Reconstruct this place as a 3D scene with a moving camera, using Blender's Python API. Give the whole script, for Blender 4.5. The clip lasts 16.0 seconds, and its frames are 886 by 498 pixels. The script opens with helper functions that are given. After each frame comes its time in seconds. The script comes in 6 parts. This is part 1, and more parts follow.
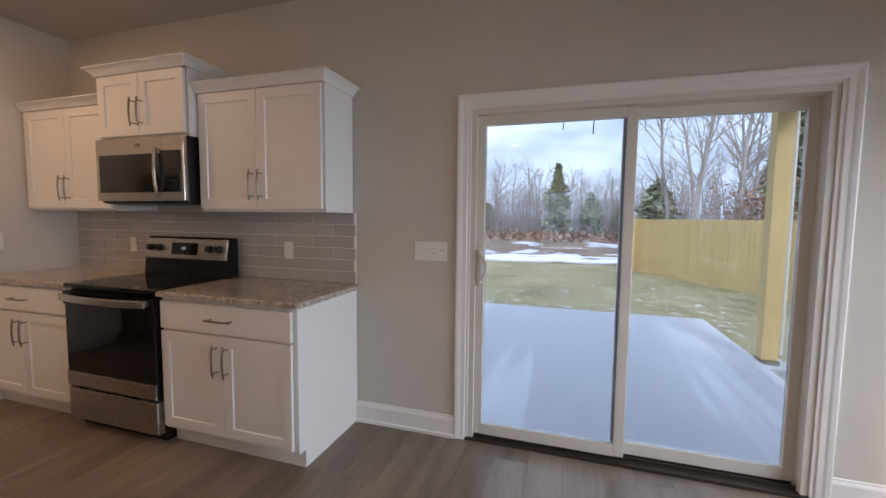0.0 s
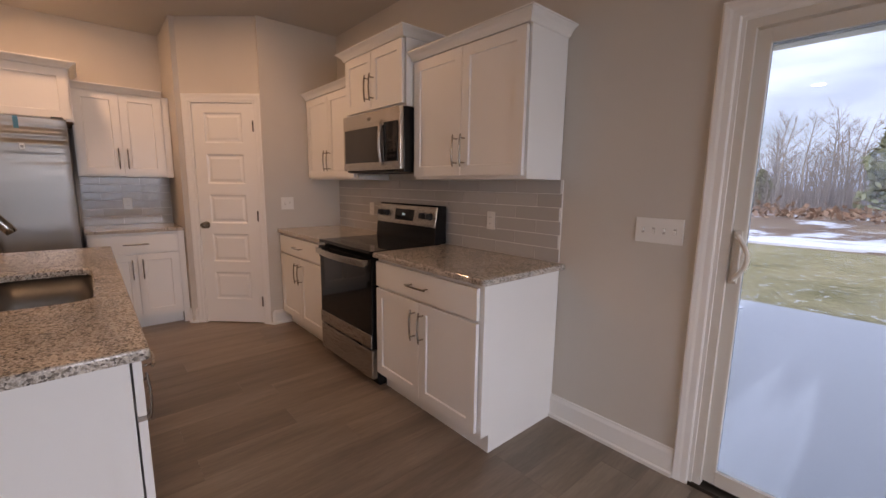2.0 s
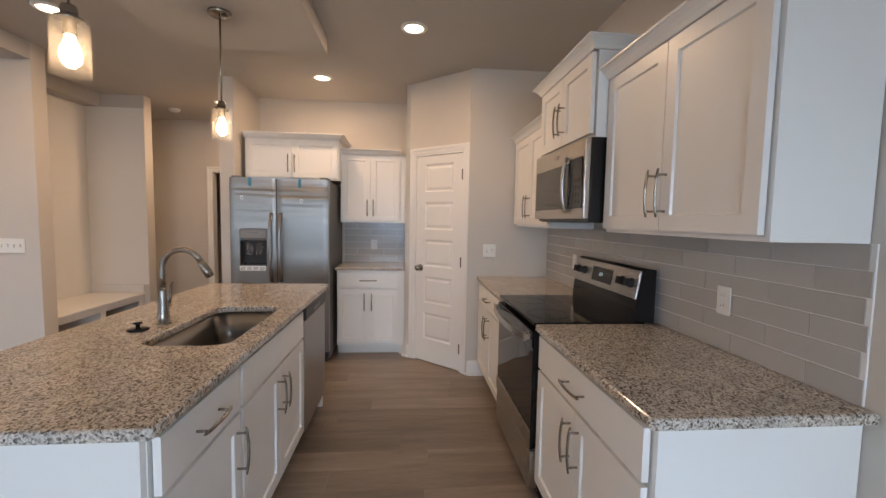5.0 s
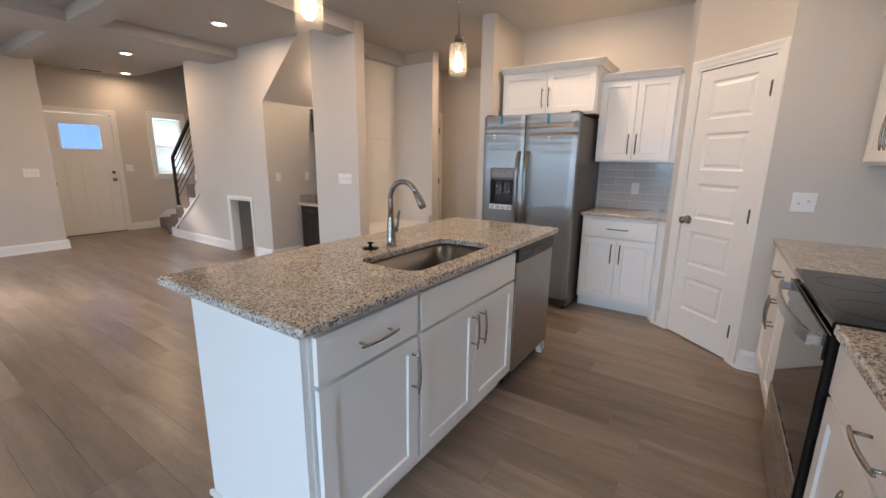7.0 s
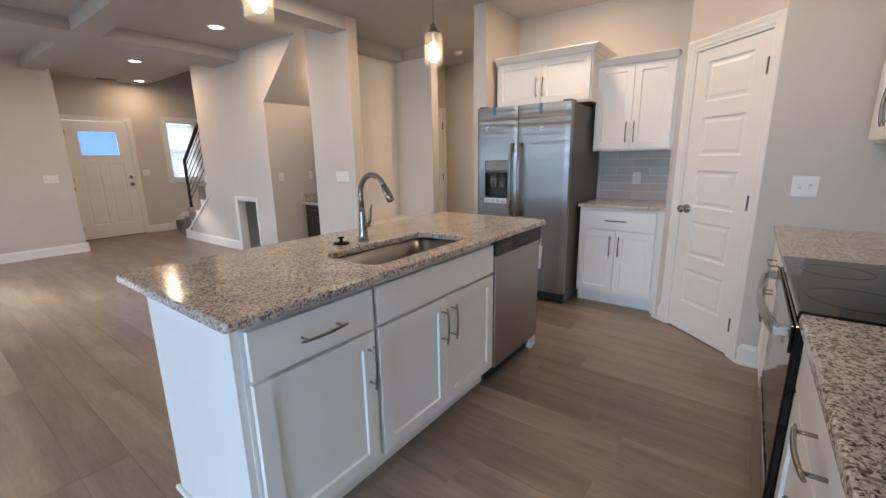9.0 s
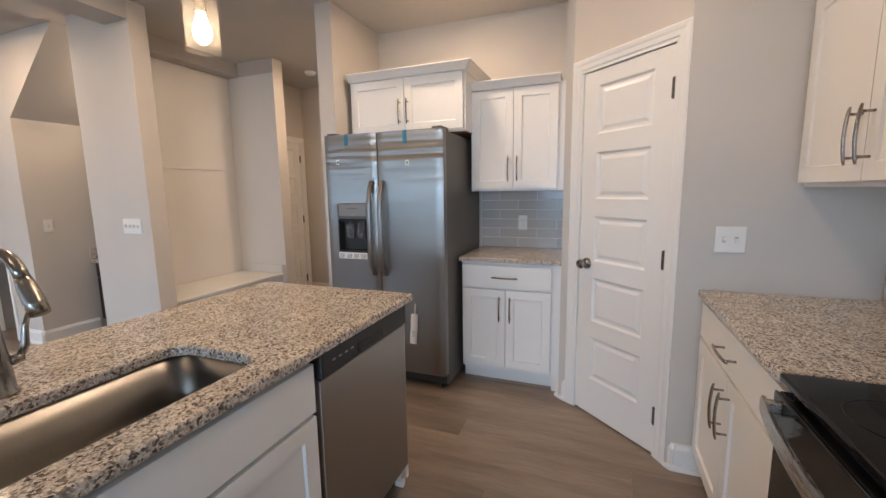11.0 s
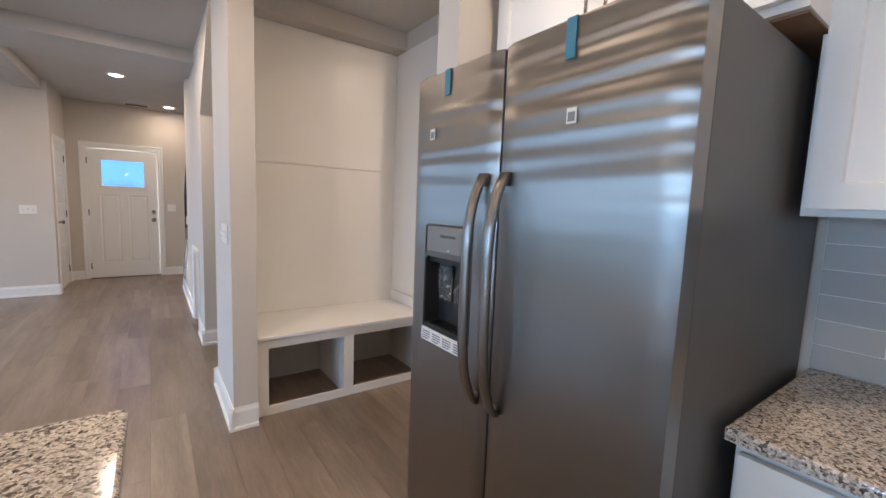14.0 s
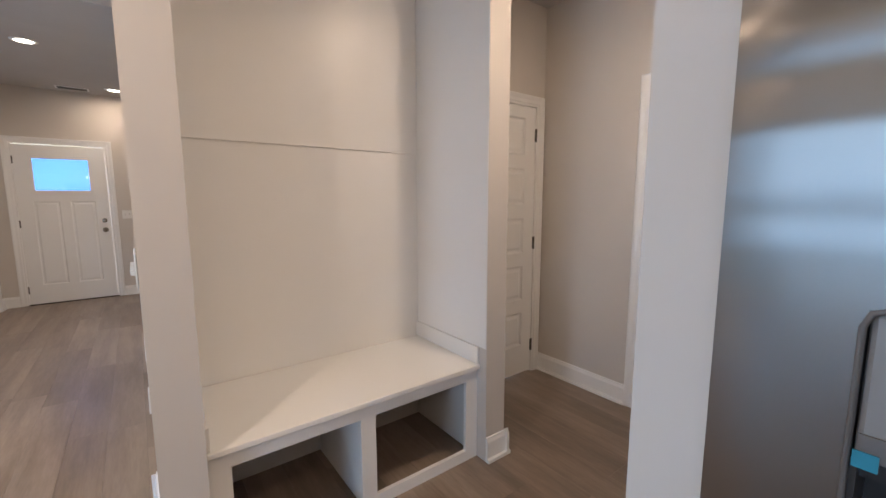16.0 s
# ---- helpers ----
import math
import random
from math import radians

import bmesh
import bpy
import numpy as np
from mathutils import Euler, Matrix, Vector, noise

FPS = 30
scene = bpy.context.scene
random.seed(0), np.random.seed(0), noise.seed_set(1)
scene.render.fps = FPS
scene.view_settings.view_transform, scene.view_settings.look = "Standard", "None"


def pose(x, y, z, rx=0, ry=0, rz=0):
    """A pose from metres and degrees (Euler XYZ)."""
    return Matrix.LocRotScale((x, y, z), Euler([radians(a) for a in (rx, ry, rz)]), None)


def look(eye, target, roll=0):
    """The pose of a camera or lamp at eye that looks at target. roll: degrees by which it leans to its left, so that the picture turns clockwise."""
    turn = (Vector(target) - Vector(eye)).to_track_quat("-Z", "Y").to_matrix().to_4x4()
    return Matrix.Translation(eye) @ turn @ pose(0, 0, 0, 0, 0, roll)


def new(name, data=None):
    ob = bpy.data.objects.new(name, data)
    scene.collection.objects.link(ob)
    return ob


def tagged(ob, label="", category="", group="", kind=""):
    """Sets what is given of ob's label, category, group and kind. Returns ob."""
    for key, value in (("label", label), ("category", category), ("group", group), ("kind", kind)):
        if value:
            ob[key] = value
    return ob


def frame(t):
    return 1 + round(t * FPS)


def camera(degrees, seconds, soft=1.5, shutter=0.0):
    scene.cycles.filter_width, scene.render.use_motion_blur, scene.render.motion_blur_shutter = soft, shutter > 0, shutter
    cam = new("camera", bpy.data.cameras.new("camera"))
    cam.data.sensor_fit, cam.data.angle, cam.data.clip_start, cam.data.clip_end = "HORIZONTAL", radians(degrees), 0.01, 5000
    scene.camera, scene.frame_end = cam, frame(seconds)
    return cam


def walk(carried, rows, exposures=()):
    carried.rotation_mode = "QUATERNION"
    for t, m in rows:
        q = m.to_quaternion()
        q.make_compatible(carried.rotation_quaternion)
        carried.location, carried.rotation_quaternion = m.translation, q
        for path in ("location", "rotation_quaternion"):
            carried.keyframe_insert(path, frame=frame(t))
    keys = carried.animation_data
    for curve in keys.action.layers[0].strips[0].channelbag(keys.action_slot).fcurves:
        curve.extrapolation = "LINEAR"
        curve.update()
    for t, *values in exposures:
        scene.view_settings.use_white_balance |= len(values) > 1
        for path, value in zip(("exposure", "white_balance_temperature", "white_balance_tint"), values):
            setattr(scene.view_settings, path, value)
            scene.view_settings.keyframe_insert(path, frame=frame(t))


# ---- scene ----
cam = camera(95.1, 16.0)
PATH = [
    (0, (0.082, 0.18, 1.346), (-0.517, 2.082, 1.193), 0.6),
    (0.5, (0.08, 0.272, 1.361), (-0.91, 2.003, 1.209), 0.8),
    (1, (0.056, 0.393, 1.372), (-1.219, 1.923, 1.198), 1.1),
    (1.5, (0.032, 0.492, 1.372), (-1.396, 1.872, 1.13), 1.0),
    (2, (0.015, 0.543, 1.335), (-1.473, 1.843, 1.024), 0.8),
    (2.5, (0.005, 0.575, 1.313), (-1.497, 1.849, 0.968), 0.5),
    (3, (-0.008, 0.623, 1.302), (-1.527, 1.883, 0.979), 0.5),
    (3.2, (-0.008, 0.656, 1.309), (-1.542, 1.903, 1.01), 0.5),
    (5.3, (-0.296, 1.309, 1.42), (-2.289, 1.22, 1.268), 1.2),
    (5.5, (-0.328, 1.355, 1.417), (-2.304, 1.097, 1.25), 1.2),
    (6, (-0.419, 1.4, 1.397), (-2.309, 0.787, 1.168), 1.2),
    (6.5, (-0.52, 1.452, 1.38), (-2.282, 0.563, 1.057), 1.1),
    (7, (-0.581, 1.512, 1.368), (-2.206, 0.428, 0.939), 0.8),
    (7.5, (-0.625, 1.599, 1.35), (-2.132, 0.387, 0.84), 0.5),
    (8, (-0.652, 1.672, 1.331), (-2.095, 0.395, 0.795), 0.0),
    (8.5, (-0.68, 1.713, 1.33), (-2.138, 0.442, 0.82), -0.5),
    (9, (-0.761, 1.697, 1.337), (-2.323, 0.528, 0.897), -0.9),
    (9.5, (-0.954, 1.59, 1.372), (-2.65, 0.596, 1.004), -1.1),
    (10, (-1.185, 1.48, 1.386), (-3.002, 0.702, 1.079), -1.2),
    (10.2, (-1.29, 1.46, 1.381), (-3.141, 0.759, 1.093), -1.0),
    (12.3, (-2.559, 1.311, 1.378), (-4.332, 0.407, 1.178), 1.2),
    (12.5, (-2.707, 1.283, 1.382), (-4.427, 0.282, 1.185), 1.5),
    (13, (-2.97, 1.175, 1.377), (-4.53, -0.061, 1.179), 2.1),
    (13.5, (-3.232, 0.989, 1.368), (-4.588, -0.467, 1.168), 2.4),
    (14, (-3.424, 0.802, 1.364), (-4.586, -0.811, 1.151), 2.2),
    (14.5, (-3.578, 0.57, 1.371), (-4.581, -1.147, 1.153), 1.9),
    (15, (-3.647, 0.28, 1.382), (-4.604, -1.461, 1.157), 1.3),
    (15.5, (-3.693, -0.01, 1.385), (-4.722, -1.709, 1.148), 0.6),
    (16, (-3.787, -0.297, 1.375), (-4.984, -1.878, 1.123), -0.1),
]

# ---- exposure of the clip's camera ----
EXPO = [(0.0, -0.14, 8700, 29), (1.0, -0.24, 9700, 38), (3.2, -0.14, 9400, 38), (5.3, 0.38, 7500, 19), (7.0, 0.53, 6950, 17), (8.5, 0.53, 6600, 15), (10.0, 0.56, 6950, 17), (12.3, 0.46, 6500, 14), (13.0, 0.50, 6400, 14), (14.0, 0.72, 5950, 13), (16.0, 0.70, 6000, 14)]
walk(cam, [(t, look(eye, target, roll)) for t, eye, target, roll in PATH], EXPO)

# ---- world and sun ----
world = bpy.data.worlds.new("sky_world")
scene.world = world
world.use_nodes = True
wn, wl = world.node_tree.nodes, world.node_tree.links
sky = wn.new("ShaderNodeTexSky")
sky.sky_type, sky.sun_disc = "NISHITA", False
sky.sun_elevation, sky.sun_rotation = radians(28), radians(200)
sky.air_density, sky.dust_density = 1.2, 1.0
wgeo = wn.new("ShaderNodeTexCoord")
wmap = wn.new("ShaderNodeMapping")
wmap.inputs["Scale"].default_value = (1.6, 1.6, 5.0)
wnoise = wn.new("ShaderNodeTexNoise")
wnoise.inputs["Scale"].default_value, wnoise.inputs["Detail"].default_value = 2.2, 8
wramp = wn.new("ShaderNodeValToRGB")
wramp.color_ramp.elements[0].position, wramp.color_ramp.elements[1].position = 0.34, 0.70
wramp.color_ramp.elements[0].color = (0.30, 0.30, 0.30, 1)
wmix = wn.new("ShaderNodeMix")
wmix.data_type = "RGBA"
wmix.inputs["B"].default_value = (24.0, 27.0, 31.0, 1)
wl.new(wgeo.outputs["Generated"], wmap.inputs["Vector"])
wl.new(wmap.outputs["Vector"], wnoise.inputs["Vector"])
wl.new(wnoise.outputs["Fac"], wramp.inputs["Fac"])
wl.new(wramp.outputs["Color"], wmix.inputs["Factor"])
wl.new(sky.outputs["Color"], wmix.inputs["A"])
# an overcast sky is brightest overhead: up to twice the horizon
wsep = wn.new("ShaderNodeSeparateXYZ")
wup = wn.new("ShaderNodeMapRange")
wup.inputs["From Min"].default_value, wup.inputs["From Max"].default_value = 0.12, 0.8
wup.inputs["To Min"].default_value, wup.inputs["To Max"].default_value = 1.0, 2.0
wmul = wn.new("ShaderNodeVectorMath")
wmul.operation = "SCALE"
wl.new(wgeo.outputs["Generated"], wsep.inputs[0])
wl.new(wsep.outputs["Z"], wup.inputs["Value"])
wl.new(wmix.outputs["Result"], wmul.inputs[0])
wl.new(wup.outputs["Result"], wmul.inputs["Scale"])
wl.new(wmul.outputs[0], wn["Background"].inputs["Color"])
wn["Background"].inputs["Strength"].default_value = 0.15

SUN = bpy.data.lights.new("sun", "SUN")
SUN.energy, SUN.angle, SUN.color = 5.0, radians(10), (1, 0.93, 0.82)
sun_ob = new("sun", SUN)
sun_ob.matrix_world = look((0, 0, 0), (-0.35, 0.82, -0.5))

CAN_W, PEND_W, SKY_W = 7.2, 1.7, 75.0


def lamp(kind, name, m, energy, color, size=0.1, size_y=None, spread=180):
    d = bpy.data.lights.new(name, kind)
    d.energy, d.color = energy, color
    if kind == "AREA":
        d.size = size
        d.shape, d.spread = "DISK", radians(spread)
        if size_y:
            d.shape, d.size_y = "RECTANGLE", size_y
    else:
        d.shadow_soft_size = size
    ob = new(name, d)
    ob.matrix_world = m
    return ob


# daylight in the openings behind the walk; side and east ones are added, unseen
SKY_BLUE = (0.55, 0.78, 1.0)
lamp("AREA", "daylight_living_window", look((0.17, -6.50, 1.35), (0.17, -4.0, 0.75)), SKY_W * 0.15, SKY_BLUE, 1.5, 1.4)
lamp("AREA", "daylight_side_fill", look((2.66, -3.55, 1.35), (0.6, -3.75, 0.0)), SKY_W * 0.55, SKY_BLUE, 2.0, 1.45, 105)
lamp("AREA", "daylight_east_fill", look((2.66, 1.20, 1.35), (0.6, 1.05, 0.0)), SKY_W * 0.78, SKY_BLUE, 2.1, 1.45, 128)

# ---- materials ----


def mat(name, color, rough=0.5, metal=0.0, spec=0.5):
    m = bpy.data.materials.new(name)
    m.use_nodes = True
    b = m.node_tree.nodes["Principled BSDF"]
    b.inputs["Base Color"].default_value = (*color, 1)
    b.inputs["Roughness"].default_value, b.inputs["Metallic"].default_value = rough, metal
    b.inputs["Specular IOR Level"].default_value = spec
    return m, m.node_tree.nodes, m.node_tree.links, b


def coords(n, l, scale=(1, 1, 1), kind="Object", rot=(0, 0, 0)):
    c, mp = n.new("ShaderNodeTexCoord"), n.new("ShaderNodeMapping")
    mp.inputs["Scale"].default_value, mp.inputs["Rotation"].default_value = scale, rot
    l.new(c.outputs[kind], mp.inputs["Vector"])
    return mp.outputs["Vector"]


def noise_tex(n, l, vec, scale, detail=4, rough=0.5):
    t = n.new("ShaderNodeTexNoise")
    t.inputs["Scale"].default_value, t.inputs["Detail"].default_value, t.inputs["Roughness"].default_value = scale, detail, rough
    l.new(vec, t.inputs["Vector"])
    return t.outputs["Fac"]


def ramp(n, l, fac, stops):
    r = n.new("ShaderNodeValToRGB")
    e = r.color_ramp.elements
    while len(e) < len(stops):
        e.new(0.5)
    for k, (p, c) in enumerate(stops):
        e[k].position, e[k].color = p, (*c, 1)
    l.new(fac, r.inputs["Fac"])
    return r.outputs["Color"]


def bump(n, l, fac, b, strength=0.1, dist=0.002):
    u = n.new("ShaderNodeBump")
    u.inputs["Strength"].default_value, u.inputs["Distance"].default_value = strength, dist
    l.new(fac, u.inputs["Height"])
    l.new(u.outputs["Normal"], b.inputs["Normal"])
    return u


def mixc(n, l, fac, a, b, mode="MIX"):
    m = n.new("ShaderNodeMix")
    m.data_type, m.blend_type = "RGBA", mode
    for key, v in (("Factor", fac), ("A", a), ("B", b)):
        if isinstance(v, (int, float)):
            m.inputs[key].default_value = v
        elif isinstance(v, tuple):
            m.inputs[key].default_value = (*v, 1)
        else:
            l.new(v, m.inputs[key])
    return m.outputs["Result"]


def painted(name, color, rough, grain=220.0, strength=0.06, spread=0.03):
    """Rolled or sprayed paint: faint blotches and fine stipple."""
    m, n, l, b = mat(name, color, rough)
    v = coords(n, l)
    lo = tuple(c * (1 - spread) for c in color)
    hi = tuple(min(1, c * (1 + spread)) for c in color)
    l.new(ramp(n, l, noise_tex(n, l, v, 1.7, 5), [(0.3, lo), (0.7, hi)]), b.inputs["Base Color"])
    bump(n, l, noise_tex(n, l, v, grain, 2), b, strength, 0.001)
    return m


WALL = painted("wall_paint", (0.60, 0.555, 0.505), 0.75, 160, 0.10)
# white ceiling taken down to grey: its weaker light is in this colour
CEIL = painted("shaded_ceiling_paint", (0.49, 0.465, 0.44), 0.9, 90, 0.16)
TRIM = painted("trim_paint", (0.80, 0.79, 0.77), 0.35, 60, 0.02, 0.015)
CAB = painted("cabinet_paint", (0.82, 0.81, 0.79), 0.32, 40, 0.02, 0.012)
VINYL = painted("door_vinyl", (0.66, 0.63, 0.58), 0.4, 30, 0.02, 0.015)
PLATE = painted("plate_plastic", (0.80, 0.79, 0.76), 0.3, 20, 0.0, 0.01)
# plate colour greyed for the shade in the toggle slots
PLATE_SLOT_SHADE = painted("plate_slot_shade", (0.50, 0.48, 0.45), 0.5)
# wall paint darkened to carry the shade of unlit rooms
SHADED_WALL = painted("shaded_wall_paint", (0.42, 0.38, 0.34), 0.8)


def granite_material():
    m, n, l, b = mat("granite", (0.5, 0.48, 0.45), 0.12)
    v = coords(n, l)
    vo = n.new("ShaderNodeTexVoronoi")
    vo.inputs["Scale"].default_value, vo.inputs["Randomness"].default_value = 175, 1
    warp = n.new("ShaderNodeTexNoise")
    warp.inputs["Scale"].default_value = 60
    l.new(v, warp.inputs["Vector"])
    vv = n.new("ShaderNodeMixRGB")
    vv.inputs["Fac"].default_value = 0.012
    l.new(v, vv.inputs["Color1"])
    l.new(warp.outputs["Color"], vv.inputs["Color2"])
    l.new(vv.outputs["Color"], vo.inputs["Vector"])
    sep = n.new("ShaderNodeSeparateColor")
    l.new(vo.outputs["Color"], sep.inputs["Color"])
    base = ramp(n, l, sep.outputs["Red"], [(0.0, (0.08, 0.073, 0.07)), (0.11, (0.17, 0.152, 0.14)), (0.24, (0.33, 0.29, 0.255)), (0.40, (0.50, 0.45, 0.40)), (0.57, (0.63, 0.58, 0.52)), (1.0, (0.74, 0.705, 0.66))])
    big = ramp(n, l, noise_tex(n, l, v, 9, 6), [(0.35, (0.86, 0.85, 0.84)), (0.65, (1.08, 1.04, 1.0))])
    fine = ramp(n, l, noise_tex(n, l, v, 210, 3), [(0.42, (0.62, 0.60, 0.60)), (0.56, (1.05, 1.04, 1.03))])
    c = mixc(n, l, 1.0, base, big, "MULTIPLY")
    l.new(mixc(n, l, 0.8, c, fine, "MULTIPLY"), b.inputs["Base Color"])
    l.new(ramp(n, l, noise_tex(n, l, v, 40, 3), [(0.3, (0.07,) * 3), (0.7, (0.16,) * 3)]), b.inputs["Roughness"])
    return m


GRANITE = granite_material()


def plank_material():
    m, n, l, b = mat("vinyl_plank", (0.2, 0.15, 0.12), 0.36)
    oi = n.new("ShaderNodeObjectInfo")
    geo = n.new("ShaderNodeNewGeometry")
    addr = n.new("ShaderNodeMath")
    addr.operation = "ADD"
    l.new(oi.outputs["Random"], addr.inputs[0])
    l.new(geo.outputs["Random Per Island"], addr.inputs[1])
    fr = n.new("ShaderNodeMath")
    fr.operation = "FRACT"
    l.new(addr.outputs[0], fr.inputs[0])
    c = n.new("ShaderNodeTexCoord")
    off = n.new("ShaderNodeVectorMath")
    off.operation = "MULTIPLY_ADD"
    off.inputs[1].default_value = (7.3, 11.7, 5.1)
    comb = n.new("ShaderNodeCombineXYZ")
    for k in "XYZ":
        l.new(fr.outputs[0], comb.inputs[k])
    l.new(comb.outputs[0], off.inputs[0])
    l.new(c.outputs["Object"], off.inputs[2])
    mp = n.new("ShaderNodeMapping")
    mp.inputs["Scale"].default_value = (1.0, 0.12, 1.0)
    l.new(off.outputs[0], mp.inputs["Vector"])
    v = mp.outputs["Vector"]
    tone = ramp(n, l, fr.outputs[0], [(0.0, (0.200, 0.154, 0.121)), (0.5, (0.240, 0.187, 0.148)), (1.0, (0.285, 0.225, 0.180))])
    broad = ramp(n, l, noise_tex(n, l, v, 9, 6, 0.6), [(0.30, (0.66, 0.64, 0.62)), (0.72, (1.22, 1.20, 1.18))])
    grain = ramp(n, l, noise_tex(n, l, v, 85, 6, 0.65), [(0.30, (0.86, 0.85, 0.84)), (0.68, (1.06, 1.06, 1.06))])
    mk = n.new("ShaderNodeMapping")
    mk.inputs["Scale"].default_value = (4.0, 1.6, 1.0)
    l.new(off.outputs[0], mk.inputs["Vector"])
    vo = n.new("ShaderNodeTexVoronoi")
    vo.inputs["Scale"].default_value = 1.15
    l.new(mk.outputs["Vector"], vo.inputs["Vector"])
    knot = ramp(n, l, vo.outputs["Distance"], [(0.0, (0.70, 0.69, 0.68)), (0.05, (0.88, 0.87, 0.87)), (0.16, (1, 1, 1))])
    col = mixc(n, l, 1.0, tone, broad, "MULTIPLY")
    col = mixc(n, l, 1.0, col, grain, "MULTIPLY")
    l.new(mixc(n, l, 0.3, col, knot, "MULTIPLY"), b.inputs["Base Color"])
    l.new(ramp(n, l, noise_tex(n, l, v, 30, 4), [(0.3, (0.28,) * 3), (0.7, (0.33,) * 3)]), b.inputs["Roughness"])
    bump(n, l, noise_tex(n, l, v, 120, 4), b, 0.012, 0.0004)
    return m


PLANK = plank_material()
GAP = mat("plank_joint", (0.10, 0.076, 0.06), 0.6)[0]


def brushed(name, color, rough, axis_scale, strength=0.05):
    m, n, l, b = mat(name, color, rough, 1.0)
    v = coords(n, l, axis_scale)
    f = noise_tex(n, l, v, 30, 4, 0.7)
    l.new(ramp(n, l, f, [(0.3, (rough * 0.85,) * 3), (0.7, (rough * 1.2,) * 3)]), b.inputs["Roughness"])
    lo = tuple(c * 0.93 for c in color)
    l.new(ramp(n, l, f, [(0.3, lo), (0.7, color)]), b.inputs["Base Color"])
    bump(n, l, f, b, strength, 0.0006)
    return m, n, l, b


def fridge_steel():
    """Fine vertical brushing smears reflections sideways; the sheet is wavy near the top of the doors."""
    m, n, l, b = mat("stainless_steel", (0.29, 0.27, 0.254), 0.33, 1.0)
    w = coords(n, l, (0.5, 0.5, 8.0))
    f = noise_tex(n, l, w, 1.6, 1)
    c, s = n.new("ShaderNodeTexCoord"), n.new("ShaderNodeSeparateXYZ")
    l.new(c.outputs["Object"], s.inputs[0])
    high = n.new("ShaderNodeMapRange")
    high.inputs["From Min"].default_value, high.inputs["From Max"].default_value = 1.30, 1.62
    high.inputs["To Min"].default_value, high.inputs["To Max"].default_value = 0.05, 1.0
    l.new(s.outputs["Z"], high.inputs["Value"])
    h = n.new("ShaderNodeMath")
    h.operation = "MULTIPLY"
    mid = n.new("ShaderNodeMath")
    mid.operation = "SUBTRACT"
    mid.inputs[1].default_value = 0.5
    l.new(f, mid.inputs[0])
    l.new(mid.outputs[0], h.inputs[0])
    l.new(high.outputs["Result"], h.inputs[1])
    bump(n, l, h.outputs[0], b, 1.0, 0.018)
    tg = n.new("ShaderNodeTangent")
    tg.direction_type, tg.axis = "RADIAL", "Z"
    l.new(tg.outputs[0], b.inputs["Tangent"])
    b.inputs["Anisotropic"].default_value = 0.82
    return m


STEEL = fridge_steel()
RANGE_STEEL = brushed("range_steel", (0.50, 0.47, 0.43), 0.27, (1, 1, 40), 0.01)[0]
DISH_STEEL = brushed("dishwasher_steel", (0.36, 0.335, 0.31), 0.37, (60, 60, 2), 0.004)[0]
SINK_STEEL = brushed("sink_steel", (0.27, 0.255, 0.24), 0.32, (30, 1, 1), 0.01)[0]
NICKEL = brushed("brushed_nickel", (0.36, 0.335, 0.305), 0.24, (20, 20, 2))[0]
PANEL_METAL = mat("dispenser_panel", (0.25, 0.235, 0.225), 0.45, 0.5)[0]
GREY_SIDE = painted("fridge_side", (0.105, 0.10, 0.098), 0.45, 300, 0.12)
BLACK = painted("black_enamel", (0.012, 0.012, 0.013), 0.22, 50, 0.0, 0.1)
BLACK_GLASS = painted("black_glass", (0.008, 0.008, 0.009), 0.05, 50, 0.0, 0.1)
for glassy in (BLACK_GLASS, BLACK):
    glassy.node_tree.nodes["Principled BSDF"].inputs["Specular IOR Level"].default_value = 0.28
DARK_PLASTIC = painted("dark_plastic", (0.03, 0.03, 0.032), 0.4, 90, 0.05, 0.1)
DARK_PLASTIC.node_tree.nodes["Principled BSDF"].inputs["Specular IOR Level"].default_value = 0.3
MW_WINDOW = painted("microwave_window", (0.015, 0.013, 0.012), 0.09, 50, 0.0, 0.1)
BRONZE = painted("oil_rubbed_bronze", (0.03, 0.024, 0.02), 0.35, 50, 0.03, 0.1)
HINGE = mat("dark_hinge", (0.13, 0.12, 0.11), 0.35, 1.0)[0]
IRON = painted("black_iron", (0.012, 0.012, 0.013), 0.45, 60, 0.05, 0.1)
ESPRESSO = painted("espresso_wood", (0.020, 0.012, 0.009), 0.5, 40, 0.05, 0.3)
GROUT = painted("grout", (0.78, 0.77, 0.75), 0.85, 200, 0.2)
# near-black that stands for shade in an open gap
GAP_SHADE = painted("gap_shade", (0.03, 0.03, 0.035), 0.8)
TAPE = painted("blue_tape", (0.02, 0.20, 0.30), 0.4, 50, 0.02)
PAPER = painted("white_paper", (0.78, 0.77, 0.74), 0.6, 50, 0.05)
PRINT = painted("print_grey", (0.22, 0.22, 0.23), 0.6)
RAW_WOOD = painted("bare_plywood", (0.24, 0.14, 0.08), 0.7)


def tile_material():
    m, n, l, b = mat("glazed_tile", (0.40, 0.385, 0.37), 0.10)
    oi = n.new("ShaderNodeObjectInfo")
    l.new(ramp(n, l, oi.outputs["Random"], [(0, (0.44, 0.42, 0.40)), (1, (0.50, 0.48, 0.46))]), b.inputs["Base Color"])
    v = coords(n, l)
    bump(n, l, noise_tex(n, l, v, 20, 2), b, 0.55, 0.004)
    return m


TILE = tile_material()


